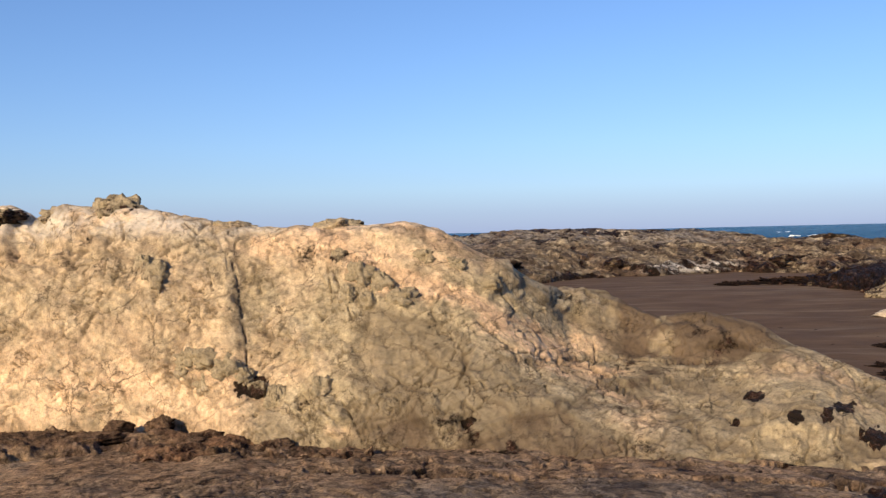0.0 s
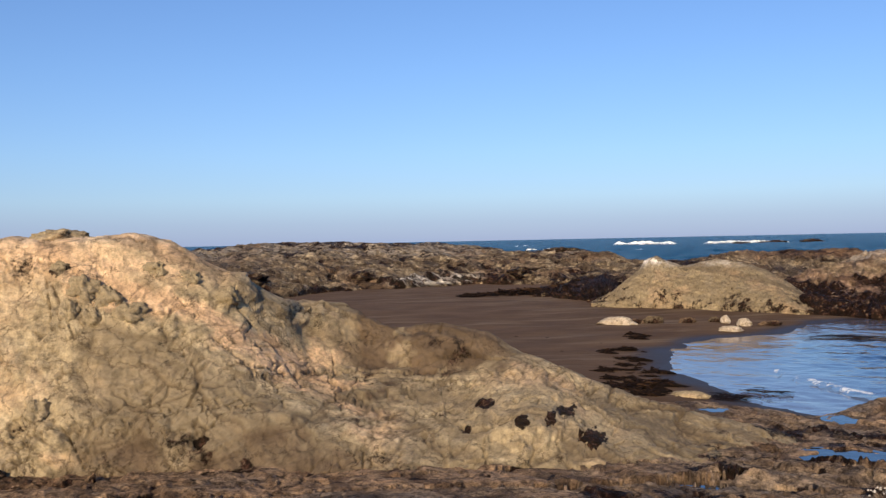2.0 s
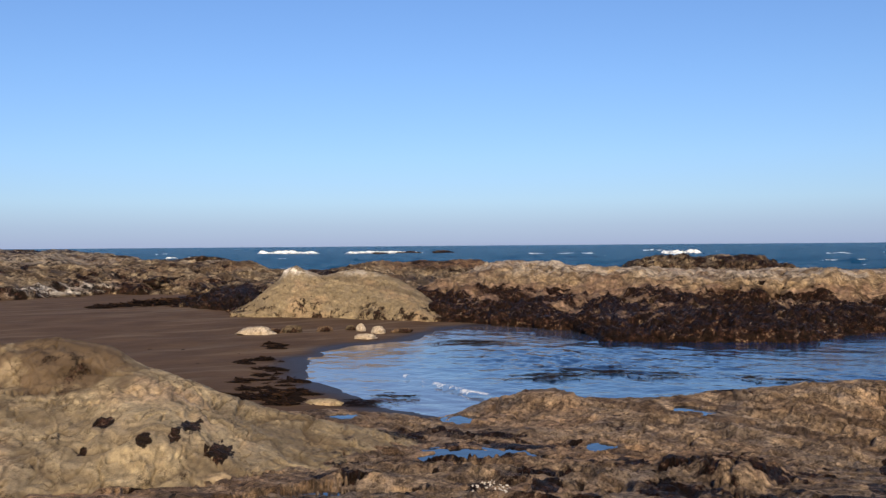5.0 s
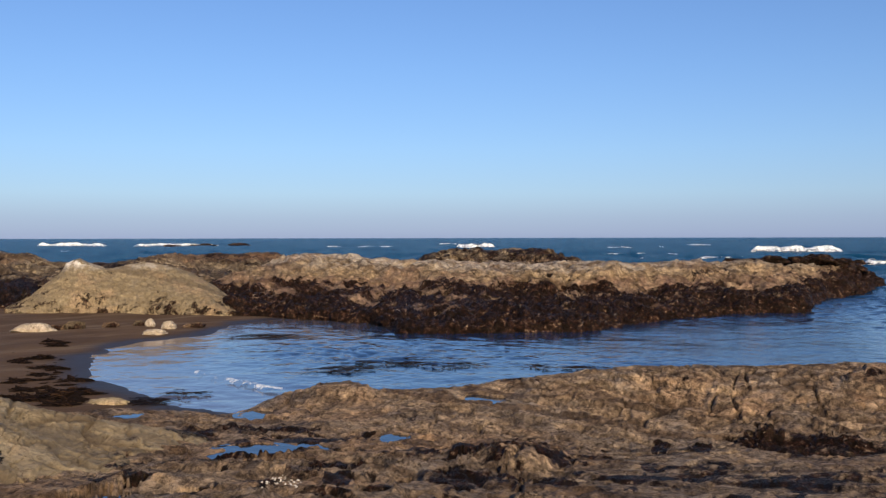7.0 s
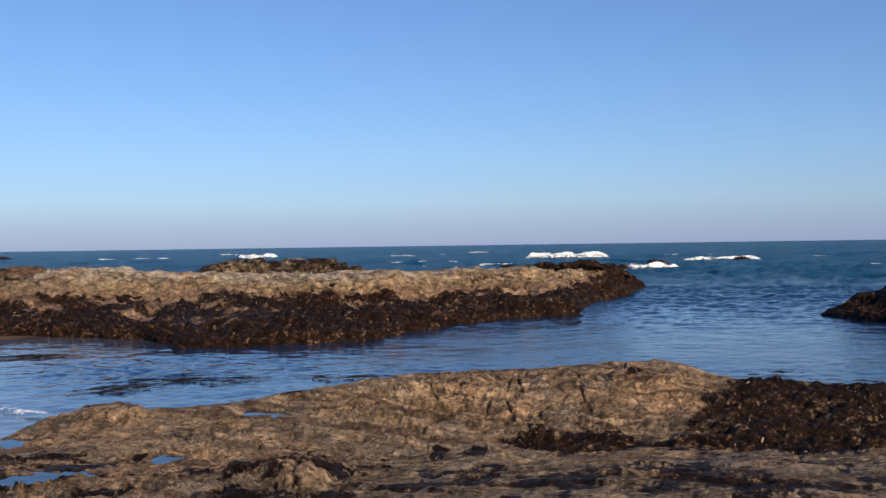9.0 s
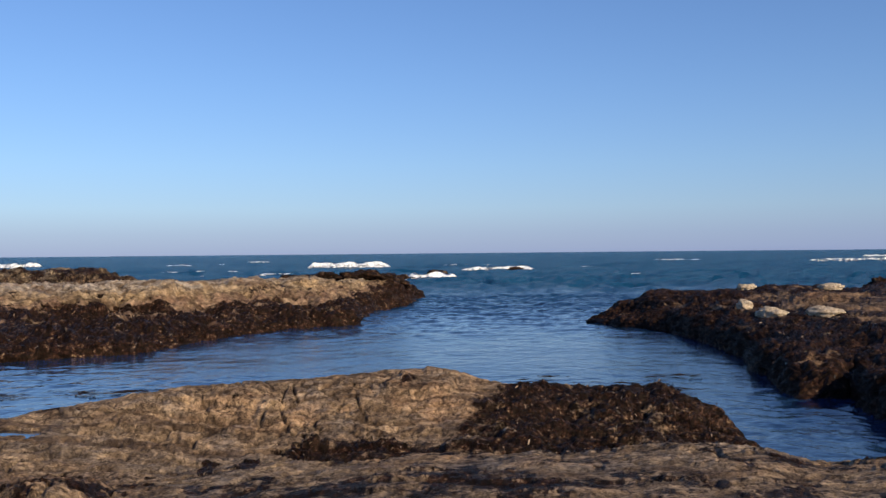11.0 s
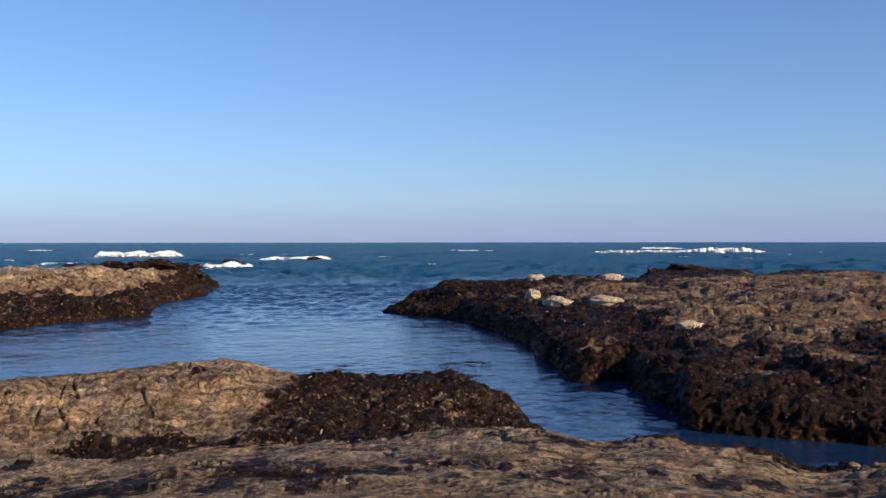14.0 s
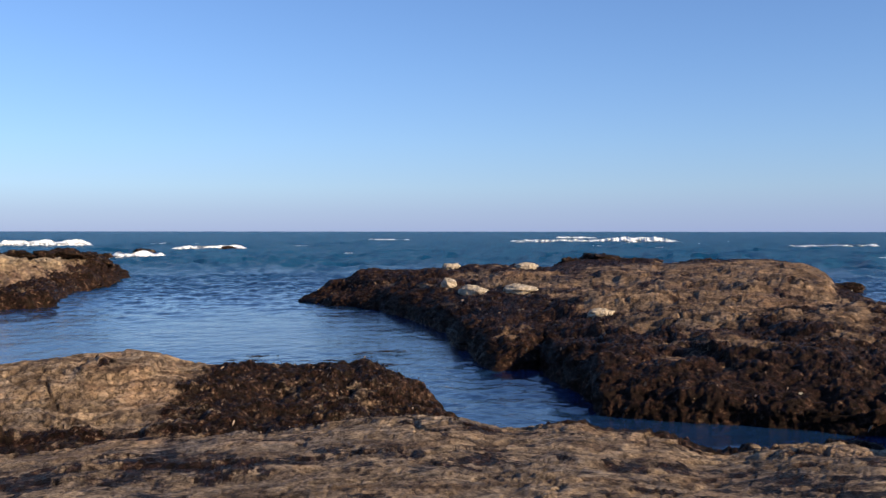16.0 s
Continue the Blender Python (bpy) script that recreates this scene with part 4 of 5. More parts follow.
open_sea = smooth(50, 140, dd).ravel()
swell = np.stack([dd.ravel() / 15, bb.ravel() * 0.3, 0 * x.ravel()], -1)
z = open_sea * (0.65 * fbm(swell, 3, ridged=True) + 0.2 * fbm(p / 7 + 9, 3)) + 0.03 * open_sea * fbm(p / 1.1, 3)
patch = (1 + 0.9 * smooth(55, 64, bb) + 3 * smooth(86, 95, bb) * smooth(40, 28, dd)).ravel() * (0.55 + 0.9 * smooth(-0.25, 0.35, fbm(p * (1, 0.6, 1) / 7 + 20, 3))) * ((1 - 0.75 * smooth(-9, -1, inside_bay(x, y)).ravel()))
z += 0.16 * (smooth(34, 75, dd) * (0.25 + 0.75 * smooth(54, 66, bb))).ravel() * fbm(p / 1.9 + 40, 4, 0.65)
z += 0.034 * patch * (1 + 0.5 * smooth(52, 42, bb)).ravel() * fbm(p * (1, 0.8, 1) / 1.1, 4, 0.6)
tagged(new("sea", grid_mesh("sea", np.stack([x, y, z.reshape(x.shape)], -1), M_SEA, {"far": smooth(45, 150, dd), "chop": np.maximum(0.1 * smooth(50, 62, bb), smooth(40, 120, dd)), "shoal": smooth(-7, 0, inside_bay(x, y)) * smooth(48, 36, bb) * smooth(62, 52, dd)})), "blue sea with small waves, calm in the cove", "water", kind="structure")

# land behind the standing place
LAND = [[(118, 13, 1.2), (150, 13, 1.9), (200, 13, 1.9), (285, 13, 1.0)], [(118, 30, 1.0), (150, 30, 2.6), (200, 30, 2.8), (285, 30, 0.6)], [(118, 90, 1.5), (150, 90, 5), (200, 90, 6), (285, 90, 3)], [(118, 700, 4), (150, 700, 14), (200, 700, 18), (285, 700, 9)]]
rock("land", LAND, 200, (20, 30, 30), M_SHELF, lambda b, d, z: 0.1 + 0 * b, None, "low rocky land behind the shore", "ground", "structure", lump=(12, 0.6), block=(4, 0.3), crackle=0.1, fine=(1.5, 0.1))


# ---- seaweed ----
def frond_material(name, a, b, c, tip):
    m, nt, bs = material(name)
    geo = nt.nodes.new("ShaderNodeNewGeometry")
    nt.links.new(ramp(nt, geo.outputs["Random Per Island"], (0.0, a), (0.5, b), (0.74, [0.6 * q + 0.4 * r for q, r in zip(b, c)]), (0.87, c), (0.95, tip)), bs.inputs["Base Color"])
    bs.inputs["Roughness"].default_value = 0.45
    bs.inputs["Specular IOR Level"].default_value = 0.28
    return m


M_WEED = frond_material("seaweed", (0.003, 0.0016, 0.0012), (0.009, 0.0042, 0.0034), (0.026, 0.0135, 0.0088), (0.23, 0.17, 0.125))
M_KELP = frond_material("wrack", (0.005, 0.004, 0.003), (0.014, 0.008, 0.006), (0.03, 0.016, 0.009), (0.04, 0.022, 0.012))
M_KELP.node_tree.nodes["Principled BSDF"].inputs["Roughness"].default_value = 0.8
M_KELP.node_tree.nodes["Principled BSDF"].inputs["Specular IOR Level"].default_value = 0.06


def strips_mesh(name, base, way, side, length, width, droop, mat):
    """Curved tapering strips from base places."""
    n = len(base)
    rows = []
    for t, w in ((0, 0.5), (0.4, 1.0), (0.75, 0.8), (1.0, 0.2)):
        c = base + way * (length * t)[:, None] - np.array((0, 0, 1.0)) * (droop * length * t * t)[:, None]
        rows += [c - side * (width * w / 2)[:, None], c + side * (width * w / 2)[:, None]]
    v = np.stack(rows, 1)
    k = np.arange(n)[:, None] * 8
    q = np.stack([k + np.array([[0, 1, 3, 2]]), k + np.array([[2, 3, 5, 4]]), k + np.array([[4, 5, 7, 6]])], 1).reshape(-1, 4)
    me = bpy.data.meshes.new(name)
    me.from_pydata(v.reshape(-1, 3).tolist(), [], q.tolist())
    me.polygons.foreach_set("use_smooth", np.ones(len(q), dtype=bool))
    me.materials.append(mat)
    return me


def weed_cover(parent, g, w, count, length, keep, seed, label):
    rng = np.random.RandomState(seed)
    b, d = bearing_of(g)
    n = normals(g).reshape(-1, 3)
    fit = keep(b, d, g[..., 2], w).ravel() * (0.35 + (perlin(g.reshape(-1, 3) / 0.7) > 0.0))
    prob = fit * np.gradient(d, axis=0).clip(0.02, None).ravel() * d.ravel()
    pick = rng.choice(len(prob), count, p=prob / prob.sum())
    base = g.reshape(-1, 3)[pick] + rng.normal(0, 0.03, (count, 3)) - 0.02 * n[pick]
    r = rng.normal(size=(count, 3))
    way = n[pick] * 0.3 + r * 0.6 + np.array((0, 0, -0.3))
    way /= np.linalg.norm(way, axis=1)[:, None]
    side = np.cross(way, n[pick] + 0.3 * rng.normal(size=(count, 3)))
    side /= np.linalg.norm(side, axis=1)[:, None] + 1e-6
    ln = length * rng.uniform(0.5, 1.5, count)
    ob = new("seaweed", strips_mesh("seaweed", base, way, side, ln, ln * rng.uniform(0.16, 0.4, count), rng.uniform(0.1, 0.8, count), M_WEED))
    ob.parent = parent
    tagged(ob, label, kind="stuff")


thick = lambda b, d, z, w: smooth(0.6, 0.9, w) * (z > 0.02)
weed_cover(ground, ground_grid, ground_weed, 9000, 0.06, lambda b, d, z, w: thick(b, d, z, w) * smooth(60, 66, b) * (1 - smooth(92, 94, b)) * smooth(14, 15, d) * (d < 21), 3, "wet dark brown and olive seaweed on the bedrock")
weed_cover(weedy_island, weedy_island_grid, weedy_island_weed, 8000, 0.12, lambda b, d, z, w: thick(b, d, z, w) * (b < 118) * (d < 56), 4, "dark brown seaweed hanging over the rock")
weed_cover(long_island, long_island_grid, long_island_weed, 9000, 0.17, lambda b, d, z, w: thick(b, d, z, w) * (z > 0.3) * (d < 90), 5, "dark brown seaweed on the low ledges")


# ---- loose rocks and crags ----
def boulder_mesh(name, size, seed, mat, facet=0.5, weed=0.0, earth=0.0):
    th, ph = np.meshgrid(np.linspace(0.02, math.pi - 0.02, 27), np.linspace(0, 2 * math.pi, 46, endpoint=False), indexing="ij")
    n = np.stack([np.sin(th) * np.cos(ph), np.sin(th) * np.sin(ph), np.cos(th)], -1)
    p = n.reshape(-1, 3) + seed * 3.3
    d1, d2, val, tilt = cells(p * 1.7)
    e1, e2, val2, tilt2 = cells(p * 4.5)
    r = 0.8 + 1.1 * facet * (tilt + 0.34) + facet * 0.6 * (tilt2 + 0.34) + 0.1 * fbm(p * 3, 3) + 0.6 * facet * blocks(p @ JOINTS.T * (1.6, 1.0, 2.2) + 0.2 * perlin(p * 3)[:, None])[0] + 0.28 * facet * blocks(p @ JOINTS.T * (5, 3, 6))[0]
    g = n * r.reshape(th.shape)[..., None] * size
    crack = (1 - smooth(0, 0.06, d2 - d1)).reshape(th.shape)
    return grid_mesh(name, g, mat, {"crack": crack * 0.7, "weed": np.full(th.shape, weed), "earth": np.full(th.shape, earth), "warm": 0 * th, "lime": 0 * th}, close=True)


def boulder(b, d, z, size, seed, mat, name, label, parent=None, weed=0.0, spin=0.0, earth=0.0, facet=0.5):
    ob = new(name, boulder_mesh(name, np.array(size), seed, mat, facet, weed, earth))
    ob.matrix_world = Matrix.Translation(at(b, d, z)) @ pose(0, 0, 0, 0, 0, spin - b)
    if parent:
        ob.parent = parent
        tagged(ob, label)
    else:
        tagged(ob, label, "rock")
    return ob


for b, d, s, size, seed, weed in ((-18.9, 15.6, .022, (.46, .4, .42), 1, .4), (-17.9, 15.5, .017, (.4, .36, .3), 2, .4), (-19.7, 15.7, .024, (.25, .3, .35), 9, .3), (-22.2, 16.1, .024, (.3, .3, .2), 3, .3), (-6.7, 14.4, .0085, (.42, .34, .17), 4, .1), (-6.2, 14.4, .0015, (.5, .4, .14), 14, .2), (-5.6, 14.4, .006, (.3, .3, .12), 5, .1),
                           (-12.9, 14.9, .010, (.4, .35, .13), 6, .1), (-2.6, 14.3, .002, (.4, .4, .1), 7, 0.0), (-24.8, 16.2, .024, (.4, .4, .16), 8, .5)):
    boulder(b, d, 4 + d * s, size, seed, M_OCHRE, "crag", "grey-brown crag on the crest", outcrop, weed)

# knobs that stand out of the outcrop's face
face_b, face_d = bearing_of(outcrop_grid)
face_s = (outcrop_grid[..., 2] - 4) / face_d


def on_face(b, s):
    i = np.argmin((face_b - b) ** 2 + (57.3 * (face_s - s)) ** 2 + 0.02 * (face_d - 11) ** 2)
    return outcrop_grid.reshape(-1, 3)[i]


# knob 106 is coloured dark to stand for the shadow below its neighbours
for b, s, r, tall, seed, weed, earth in ((-15.4, -0.122, .17, 1, 101, 0, 0), (-14.3, -0.124, .2, .9, 102, 0, 0), (-13.3, -0.136, .2, 1, 103, 0, 0.1), (-12.4, -0.145, .15, 1, 104, .1, .3), (-15.9, -0.135, .12, 1, 105, 0, 0), (-11.8, -0.160, .17, 1, 106, .5, .45),
                                         (-14.6, -0.151, .14, 1.2, 107, 0, 0), (-10.6, -0.172, .13, 1.8, 108, 0, 0), (-6.7, -0.022, .15, .8, 109, .5, .55), (-5.6, -0.044, .24, .9, 110, .05, .55), (-4.4, -0.056, .2, 1.1, 111, .05, .55),
                                         (-3.1, -0.071, .2, 1, 112, .1, .55), (-4.9, -0.075, .17, 1.2, 113, 0, .45), (-6.2, -0.066, .15, 1.3, 114, 0, .35), (-17.1, -0.040, .2, 1.2, 115, .05, .55), (-17.8, -0.025, .13, 1.3, 116, 0, .35),
                                         (-9.0, -0.171, .12, 1, 117, .2, .5), (-8.1, -0.163, .15, 1.3, 118, 0, .5), (-1.6, -0.024, .16, .8, 120, 0, 0), (0.2, -0.034, .14, .8, 121, 0, 0), (2.2, -0.055, .18, .9, 122, 0, .2)):
    q = on_face(b, s)
    boulder(math.degrees(math.atan2(q[0], q[1])), math.hypot(q[0], q[1]) + 0.62 * r, q[2], (1.35 * r, 1.1 * r, 1.2 * r * tall), seed, M_OCHRE, "knob", "weathered knob of the face", outcrop, weed, seed * 37, earth)

rock_ledge, _, _ = rock("rock_ledge", [[(-42, 14.5, 1.2), (-25.2, 12, 1.34), (-18, 11.6, 1.38), (-10, 11.2, 1.37), (-3, 11.0, 1.25)],
                    [(-42, 15.0, 1.7), (-25.2, 12.5, 1.46), (-18, 12, 1.47), (-10, 11.5, 1.40), (-3, 11.1, 1.3)],
                    [(-42, 16, 1.8), (-25.2, 13.4, 1.55), (-22, 13.2, 1.53), (-19.5, 13, 1.54), (-17.3, 12.9, 1.55), (-15, 12.6, 1.48), (-10, 12, 1.38), (-3, 11.3, 1.3)],
                    [(-42, 18, 1.4), (-25.2, 14.6, 1.3), (-10, 12.8, 1.2), (-3, 11.6, 1.1)]],
     420, (20, 34, 20), M_LEDGE, lambda b, d, z: 0.3 + 0.25 * smooth(1.5, 1.75, z), None, "low dark reddish ledge of broken rock", "rock", lump=(1.2, 0.1), block=(0.55, 0.13), crackle=0.06, fine=(0.25, 0.03), bed=(0.22, 0.07))
for b, d, s, size, seed in ((-19.6, 13.4, -.184, (.25, .22, .13), 11), (-17.2, 13.1, -.185, (.24, .22, .16), 12), (-22.8, 13.6, -.186, (.24, .2, .1), 13), (-10.6, 12.0, -.215, (.3, .25, .12), 18)):
    boulder(b, d, 4 + d * s - 0.03, size, seed, M_LEDGE, "boulder", "dark reddish brown boulder at the foot of the outcrop", None, .45, seed * 37)

for b, d, s, size, seed in ((-24.2, 13.3, -.186, (.55, .3, .1), 15), (-20.8, 13.0, -.192, (.5, .3, .09), 16), (-15.4, 12.6, -.2, (.5, .28, .1), 17), (-13.2, 12.2, -.212, (.4, .25, .08), 19)):
    boulder(b, d, 4 + d * s - 0.02, size, seed, M_LEDGE, "slab", "reddish brown slab", rock_ledge, .3, seed * 23)

def sand_height(b, d):
    x, y = np.array([d * math.sin(radians(b))]), np.array([d * math.cos(radians(b))])
    s = inside_bay(x, y)
    return float((np.clip(s * 0.05, -0.5, 0.16) + 0.26 * smooth(3, 24, s))[0])


# plain stones added in place of seals; only the ochre slab is rock
M_STONE = rock_material("seal_stand_in", (0.60, 0.52, 0.40), (0.48, 0.40, 0.30), (0.17, 0.13, 0.09), (0.5, 0.37, 0.24), mottle=0.25, grain=0.5, bump=0.6, soft=0.6)
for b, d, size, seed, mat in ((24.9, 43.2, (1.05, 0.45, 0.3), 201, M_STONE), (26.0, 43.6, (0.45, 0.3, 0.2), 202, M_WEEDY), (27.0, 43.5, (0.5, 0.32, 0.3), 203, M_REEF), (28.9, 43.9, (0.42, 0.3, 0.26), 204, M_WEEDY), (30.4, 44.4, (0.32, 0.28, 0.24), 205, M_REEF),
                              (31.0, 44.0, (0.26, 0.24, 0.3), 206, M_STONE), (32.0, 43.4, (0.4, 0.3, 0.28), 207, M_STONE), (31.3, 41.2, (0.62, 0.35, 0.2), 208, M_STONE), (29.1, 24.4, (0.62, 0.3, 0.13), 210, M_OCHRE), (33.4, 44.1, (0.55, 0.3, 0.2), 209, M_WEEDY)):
    boulder(b, d, sand_height(b, d) + 0.25 * size[2], size, seed, mat, "beach_lump", "pale stone shape on the dark sand, most in place of seals" if mat in (M_STONE, M_OCHRE) else "dark brown stone shape on the wet sand in place of a seal", None, 0.0 if mat in (M_STONE, M_OCHRE) else 0.4, seed * 3 % 30 - 15, facet=0.33)


def on_top(g, b, s):
    gb, gd = bearing_of(g)
    return g.reshape(-1, 3)[np.argmin((gb - b) ** 2 + (57.3 * ((g[..., 2] - 4) / gd - s)) ** 2)]


# stone shapes standing in for seals on the weedy island
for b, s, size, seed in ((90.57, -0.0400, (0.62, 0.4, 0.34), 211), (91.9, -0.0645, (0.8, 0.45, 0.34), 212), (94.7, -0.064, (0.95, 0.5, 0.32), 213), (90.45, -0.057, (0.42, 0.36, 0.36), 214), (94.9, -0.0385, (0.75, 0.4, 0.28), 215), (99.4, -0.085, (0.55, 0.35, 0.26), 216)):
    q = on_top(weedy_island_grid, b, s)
    boulder(math.degrees(math.atan2(q[0], q[1])), math.hypot(q[0], q[1]), q[2] + 0.3 * size[2], size, seed, M_STONE, "seal_stand_in", "pale stone shape in place of a seal on the weedy rock", None, 0.0, seed * 7 % 40 - 20, facet=0.33)

# ---- wrack on the sand and floating kelp ----
def wrack_mesh(seed, flat):
    rng = np.random.RandomState(seed)
    n = 70 if flat > 1 else 36
    a = rng.uniform(0, 2 * math.pi, n)
    r = rng.uniform(0, 1, n) ** 0.7 * (0.34 if flat > 1 else 0.5)
    base = np.stack([r * np.cos(a) * 1.5, r * np.sin(a) * 0.8, 0.02 + rng.uniform(0, 0.1, n) * (1 - r) * flat], -1)
    t = rng.uniform(0, 2 * math.pi, n)
    way = np.stack([np.cos(t), np.sin(t), rng.uniform(-0.05, 0.35, n) * flat], -1)
    side = np.stack([-np.sin(t), np.cos(t), rng.uniform(-0.4, 0.4, n) * flat], -1)
    me = strips_mesh("kelp_clump", base, way, side, rng.uniform(0.2, 0.6, n), rng.uniform(0.05, 0.12, n), rng.uniform(0.1, 0.3, n) * flat, M_KELP)
    if flat < 1:
        return me
    # tangled heap in the middle
    bm = bmesh.new()
    bm.from_mesh(me)
    rings = []
    for i in range(7):
        ph = i / 6 * math.pi / 2
        row = []
        for k in range(22):
            th = k / 22 * 2 * math.pi
            q = np.array([[3 * math.cos(th) * math.cos(ph), 3 * math.sin(th) * math.cos(ph), seed + 2 * ph]])
            r = 0.55 + 0.45 * fbm(q, 3, 0.7)[0]
            row.append(bm.verts.new((1.5 * r * math.cos(th) * math.cos(ph), 0.8 * r * math.sin(th) * math.cos(ph), 0.07 * flat * math.sin(ph) * (1 + 1.4 * perlin(q * 2)[0]) - 0.02)))
        rings.append(row)
    for a0, a1 in zip(rings, rings[1:]):
        for k in range(22):
            bm.faces.new((a0[k], a0[(k + 1) % 22], a1[(k + 1) % 22], a1[k]))
    bm.to_mesh(me)
    bm.free()
    return me


WRACK = [wrack_mesh(20 + k, 2.4) for k in range(4)]
FLOAT = [wrack_mesh(40 + k, 0.5) for k in range(3)]


def lay(meshes, b, d, z, size, label, group):
    ob = new("kelp_clump", random.choice(meshes))
    ob.matrix_world = Matrix.Translation(at(b, d, z)) @ pose(0, 0, 0, 0, 0, random.uniform(-30, 30) - b) @ Matrix.Diagonal((size * random.uniform(0.8, 1.6), size * random.uniform(0.6, 1.1), size * 0.8, 1))
    tagged(ob, label, "seaweed", group)


TIDE = [(25.9, 38.2), (25.2, 33.8), (25.8, 30), (26.3, 28.7), (24.6, 28.4), (25.3, 27.2), (26.6, 25.9), (25.9, 25.1), (27.4, 24.9), (26.9, 26.6), (25.6, 31.4), (24.4, 25.4)]
for b0, d0 in TIDE:
    for k in range(9):
        b, d = b0 + random.gauss(0, 0.55), d0 + random.gauss(0, 0.45)
        lay(WRACK, b, d, sand_height(b, d), random.choice((0.06, 0.1, 0.15, 0.22, 0.34, 0.45)), "clump of dark washed-up kelp on the sand", "wrack along the tide line")
for k in range(16):
    b, d = random.uniform(18, 31), random.uniform(25, 40)
    if inside_bay(np.array([d * math.sin(radians(b))]), np.array([d * math.cos(radians(b))]))[0] > 1.5:
        lay(WRACK, b, d, sand_height(b, d), random.uniform(0.04, 0.14), "small scrap of dark kelp on the sand", "wrack along the tide line")
for k in range(46):
    u = random.random()
    b, d = 16.2 + 8.6 * u, 61.5 + 5 * u + random.gauss(0, 0.4 + 2.6 * u * u)
    lay(WRACK, b, d, sand_height(b, d) + 0.1 * u, random.uniform(0.8, 1.5) * (0.5 + u), "dark heap of kelp on the beach", "kelp spit by the mound")
afloat = bmesh.new()
for b, d, n, wide in ((37.6, 39.8, 26, 1.3), (42.2, 29.4, 14, .8), (44.6, 30.9, 18, 1.5), (50.5, 30.3, 9, 2.2), (55, 29.8, 5, 1.6), (58.5, 29.5, 4, .8), (84, 29, 4, 1.6), (79, 30.5, 3, .8), (86.5, 32, 4, 1.2), (33, 25.6, 5, .6), (31.6, 24.6, 8, .5)):
    for k in range(2 * n):
        first = len(afloat.verts)
        afloat.from_mesh(random.choice(FLOAT))
        afloat.verts.ensure_lookup_table()
        bb_, size = b + random.gauss(0, 1) * wide, random.choice((0.1, 0.15, 0.22, 0.32, 0.5))
        m = Matrix.Translation(at(bb_, d + random.gauss(0, 0.4), 0.05)) @ pose(0, 0, 0, 0, 0, random.uniform(-25, 25) - bb_) @ Matrix.Diagonal((1.4 * size, 0.8 * size, size, 1))
        bmesh.ops.transform(afloat, matrix=m, verts=afloat.verts[first:])
me = bpy.data.meshes.new("floating_kelp")
afloat.to_mesh(me)
afloat.free()
me.materials.append(M_KELP)
tagged(new("floating_kelp", me), "dark kelp fronds floating at the surface of the cove", "seaweed", kind="stuff")

# ---- breakers ----
def foam_material(name, scale, stretch):
    m, nt, bs = material(name)
    pos = node(nt, "TexCoord").outputs["Object"]
    nt.links.new(ramp(nt, noise_tex(nt, 2 * scale, 6, 0.7, pos), (0.3, (0.45, 0.55, 0.6)), (0.55, (0.85, 0.88, 0.9))), bs.inputs["Base Color"])
    bs.inputs["Roughness"].default_value = 0.9
    lace = calc(nt, "ADD", attr(nt, "body"), calc(nt, "MULTIPLY", calc(nt, "SUBTRACT", noise_tex(nt, scale, 8, 0.75, pos, stretch), 0.5), 2.9))
    nt.links.new(ramp(nt, lace, (0.3, 0.0), (0.62, 1.0)), bs.inputs["Alpha"])
    return m


M_FOAM = foam_material("foam", 0.8, (1, 1, 2))
M_WASH = foam_material("wash_foam", 2.2, (1, 1, 1))


def breaker(b0, b1, d, high, deep, seed, label="white breaking wave on the open sea"):
    n = max(40, int((b1 - b0) * 60))
    b = np.linspace(b0, b1, n)
    u = np.linspace(0, 1, n)
    q = np.stack([b * d / 57.3, 0 * b + seed * 7.1, 0 * b], -1)
    span = (b1 - b0) * d / 57.3
    env = smooth(0, 0.15, u) * smooth(1, 0.8, u) * ((1.0 if high >= 1 else 0.55) + 0.6 * perlin(q * 4 / span) + 0.5 * fbm(q * 0.02 * 300 / d, 3, 0.6) + 0.1 * fbm(q / 2.2, 3, 0.65))
    env = np.clip(0.28 * smooth(0, 0.12, u) * smooth(1, 0.88, u) + 0.75 * np.clip(env, 0, 1.5) ** 2, 0.0, 1.3)
    rows, body = [], []
    for v, h in ((-0.5, -0.4), (-0.35, 0.15), (-0.2, 0.55), (-0.05, 0.9), (0.05, 1.0), (0.2, 0.7), (0.5, 0.3), (1.0, 0.0), (1.6, -0.4)):
        wob = 0.35 * fbm(q / 3 + v * 3, 3)
        rr = d + (v + wob) * deep
        body.append((h * 0.5 + 0.25) * (0.45 + 0.6 * env) * smooth(0, 0.12, u) * smooth(1, 0.88, u))
        rows.append(np.stack([rr * np.sin(np.radians(b)), rr * np.cos(np.radians(b)), high * (0.75 * h * env * (0.95 + 0.2 * fbm(q * 0.4 + v * 7, 3)) - 0.1)], -1))
    tagged(new("breaking_wave", grid_mesh("breaking_wave", np.array(rows), M_FOAM, {"body": np.array(body)})), label, "wave", "surf on the open sea")


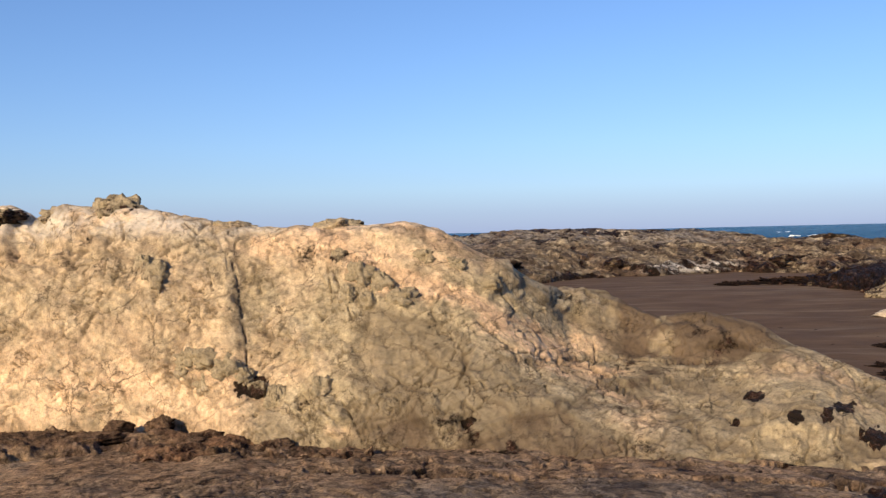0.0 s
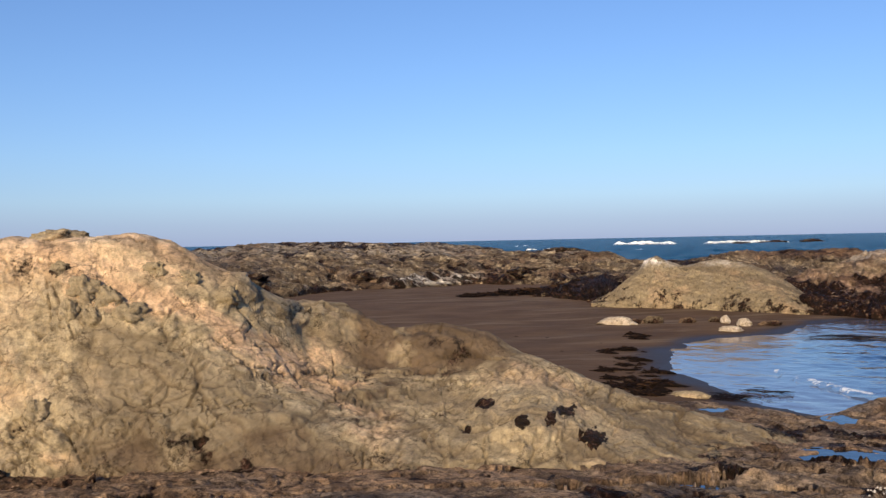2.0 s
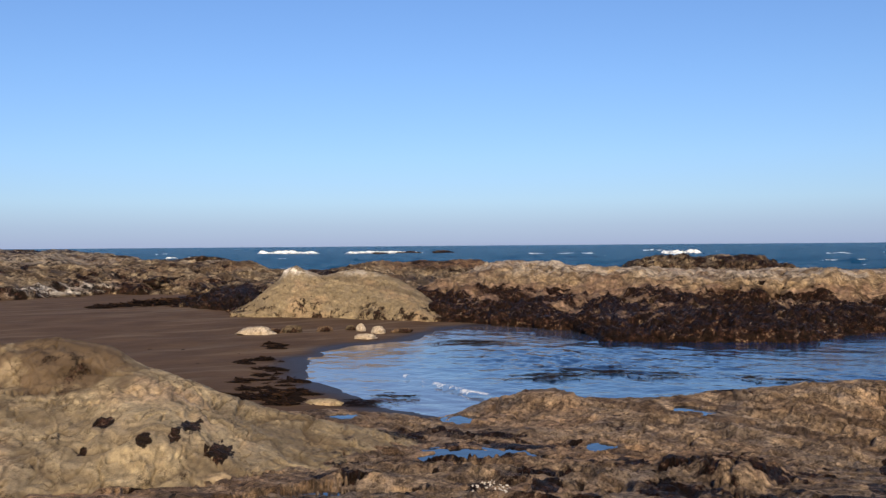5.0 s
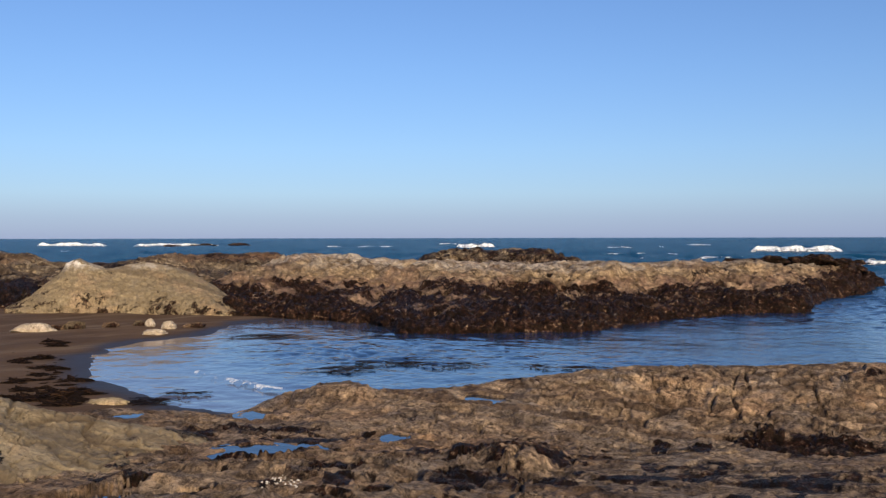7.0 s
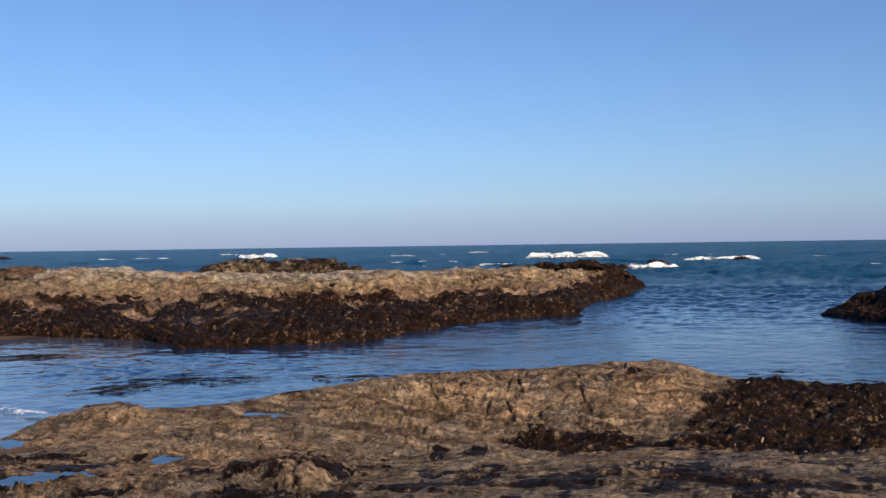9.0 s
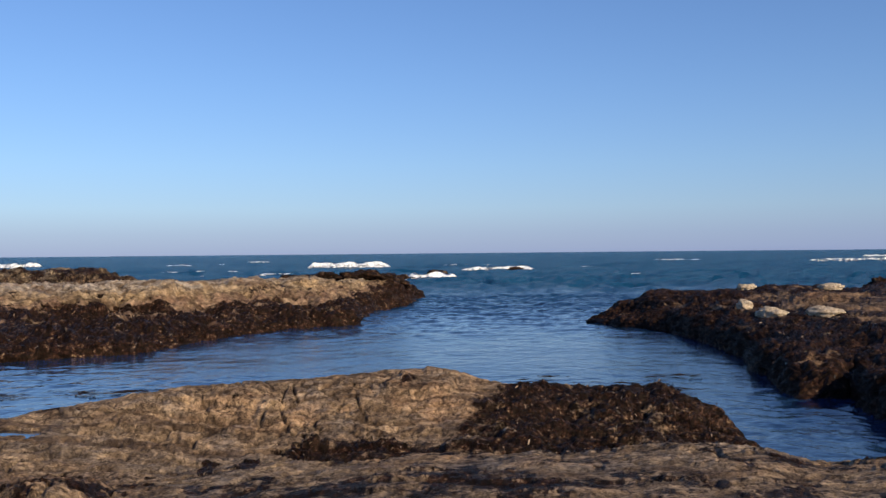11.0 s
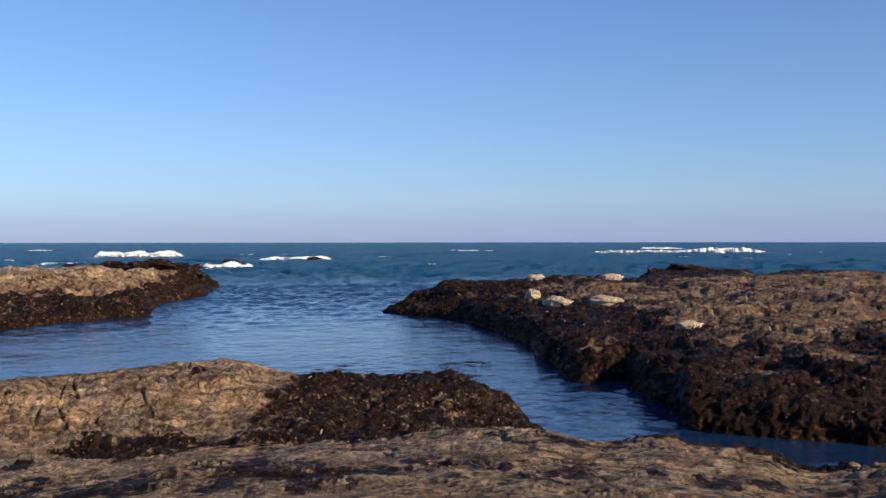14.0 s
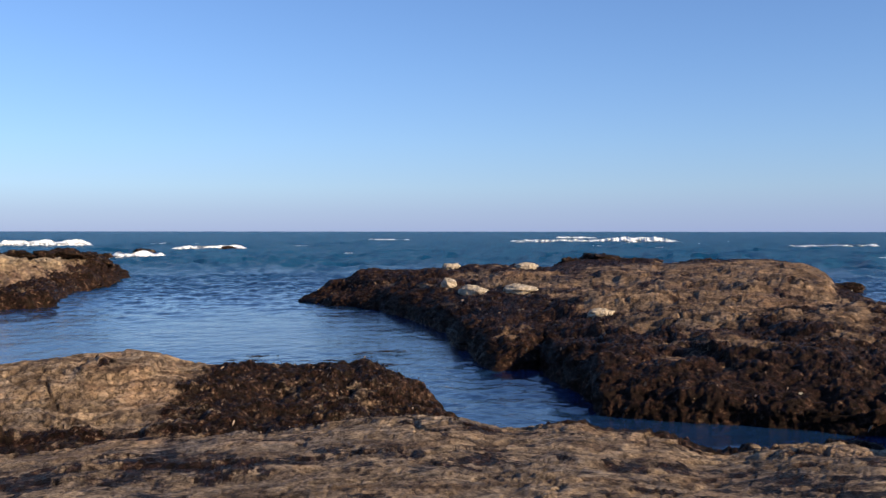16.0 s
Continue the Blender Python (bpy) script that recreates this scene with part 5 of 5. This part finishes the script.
for k, (b0, b1, d, high, deep) in enumerate(((92.6, 104.4, 345, 2.2, 5), (64.6, 70.4, 262, 2.0, 5), (108.6, 114.5, 255, 1.5, 5), (73.6, 79, 212, 1.05, 4), (70.6, 74.2, 151, 1.1, 5), (110, 113.2, 74, .4, 2.5), (48, 50.8, 370, 2.2, 5),
                                             (29.4, 34.9, 480, 2.4, 5), (19.4, 22, 320, 1.8, 5), (24.4, 28.6, 500, 2.2, 5), (56.5, 61.5, 230, .5, 4), (62, 66, 190, .5, 3), (72.5, 77, 300, .8, 4), (96, 99, 520, 1.2, 4), (85, 88, 420, .8, 4), (86.5, 88, 72, .3, 1.5), (80, 84, 260, .5, 4), (40, 45, 400, .9, 4), (51, 54.5, 300, .6, 4))):
    breaker(b0, b1, d, high, deep, k + 1)

for k in range(36):
    b, d = random.uniform(18, 114), random.choice((170, 210, 260, 320, 400, 520)) * random.uniform(0.9, 1.1)
    breaker(b, b + random.uniform(0.5, 2.2), d, random.uniform(0.25, 0.5) * d / 260, 3, k + 50, "small whitecap on the open sea")

# thin wash running up the beach
b, u = np.linspace(31.0, 39.2, 170), np.linspace(0, 1, 170)
line = np.interp(b, (31, 33.4, 35.1, 36.7, 38.4, 39.2), (32.4, 29.7, 28.1, 26.7, 25.5, 25.0))
q = np.stack([b * 0.5, 0 * b, 0 * b], -1)
rows, body = [], []
for v in np.linspace(-0.4, 2.2, 16):
    r = line + (v + 0.3 * fbm(q * 2.5 + 1.3 * v, 3)) * (0.4 + 0.7 * u)
    rows.append(np.stack([r * np.sin(np.radians(b)), r * np.cos(np.radians(b)), 0 * b + 0.07 * math.exp(-3 * v * v) + 0.035 - 0.06 * (v < -0.3) - 0.06 * (v > 2.1)], -1))
    body.append((0.3 * math.exp(-5 * (v - 0.1) ** 2) + 0.3 * math.exp(-1.2 * v * v)) * smooth(0.0, 0.6, u) * smooth(1, 0.9, u) - 0.12)
tagged(new("wash", grid_mesh("wash", np.array(rows), M_WASH, {"body": np.array(body)})), "thin white wash of a small wave in the cove", "wave")

# sea rocks awash
for b, d, size, seed in ((72.6, 153, (2.4, 1.5, 1.3), 31), (70.6, 150, (1.2, 1, .6), 32), (33.5, 470, (7, 4, 1.0), 33), (35.6, 475, (6, 4, 1.5), 34), (31.8, 468, (5, 4, .9), 35), (77.2, 210, (2, 1.2, .8), 36), (112.2, 70, (1.6, 1, .6), 37)):
    boulder(b, d, 0.1, size, seed, M_REEF, "sea_rock", "dark rock awash in the surf", None, .8)

# crags along the crests of the reef and the islands
for b, d, s, size, seed in ((64.2, 68, -.0255, (1.0, .8, .35), 61), (65.4, 69, -.025, (.7, .7, .3), 62), (66.3, 70, -.0245, (1.5, 1, .5), 63), (67.6, 72, -.024, (1.0, .8, .4), 64), (68.7, 74, -.0235, (1.6, 1.1, .5), 65), (69.7, 76, -.026, (1.5, 1.1, .5), 66), (70.5, 79, -.03, (1.3, 1, .5), 67)):
    boulder(b, d, 4 + d * s, size, seed, M_REEF, "crag", "black weed-covered crag on the crest", long_island, .95, seed * 31)
for b, d, s, size, seed in ((5, 103.5, -.0055, (3.6, 2.2, .7), 71), (8.4, 103.5, -.0045, (3.0, 2.2, .6), 72), (12.3, 103.5, -.006, (3.4, 2.0, .6), 73), (16.8, 100.5, -.013, (3, 2, .7), 74), (21.9, 97.5, -.016, (3, 2, .8), 75), (3.4, 67, -.038, (1.6, 1.2, .6), 76), (10, 76, -.036, (1.4, 1.2, .5), 77), (19.2, 80, -.036, (1.8, 1.2, .6), 78)):
    boulder(b, d, 4 + d * s, size, seed, M_REEF, "crag", "dark weedy crag on the reef", rock_reef, .75, seed * 31)
for b, d, s, size, seed in ((85.9, 56.4, -.047, (1.0, .9, .5), 87), (97.6, 58.5, -.036, (1.2, 1.4, .6), 81), (99.3, 59, -.033, (1.7, 1.6, .65), 82), (101.2, 58.5, -.035, (1.4, 1.4, .55), 83), (104.8, 56.5, -.039, (1.7, 1.6, .6), 84), (106.9, 56.5, -.039, (1.8, 1.6, .6), 85), (109.4, 56, -.040, (1.4, 1.3, .5), 89), (94.6, 57, -.038, (.9, .8, .3), 86)):
    boulder(b, d, 4 + d * s, size, seed, M_REEF, "crag", "black weed-covered crag on the crest", weedy_island, .95, seed * 31)

# white barnacles in a notch of the bedrock
M_SHELL, nt, bs = material("barnacle_shell")
nt.links.new(ramp(nt, noise_tex(nt, 60, 5, 0.7, node(nt, "TexCoord").outputs["Object"]), (0.35, (0.25, 0.21, 0.17)), (0.62, (0.66, 0.62, 0.55))), bs.inputs["Base Color"])
bs.inputs["Roughness"].default_value = 0.8
gb, gd = bearing_of(ground_grid)
gs = (ground_grid[..., 2] - 4) / gd
spot = np.argwhere((gb > 38.6) & (gb < 40.8) & (np.abs(gs + 0.248 - 0.004 * np.cos((gb - 39.7) * 2.2)) < 0.0045) & (gd > 8) & (gd < 12.5))
rng = np.random.RandomState(5)
bm = bmesh.new()
for k in rng.choice(len(spot), min(70, len(spot)), replace=False):
    i, j = spot[k]
    r = rng.uniform(0.006, 0.016)
    bmesh.ops.create_cone(bm, cap_ends=True, segments=7, radius1=r, radius2=0.5 * r, depth=1.1 * r, matrix=Matrix.Translation(Vector(ground_grid[i, j].tolist()) + Vector((0, 0, 0.4 * r))) @ pose(0, 0, 0, rng.uniform(-35, 35), rng.uniform(-35, 35), 0))
me = bpy.data.meshes.new("barnacle_cluster")
bm.to_mesh(me)
bm.free()
me.materials.append(M_SHELL)
ob = tagged(new("barnacle_cluster", me), "cluster of white barnacles in a notch of the bedrock", "barnacles", kind="stuff")
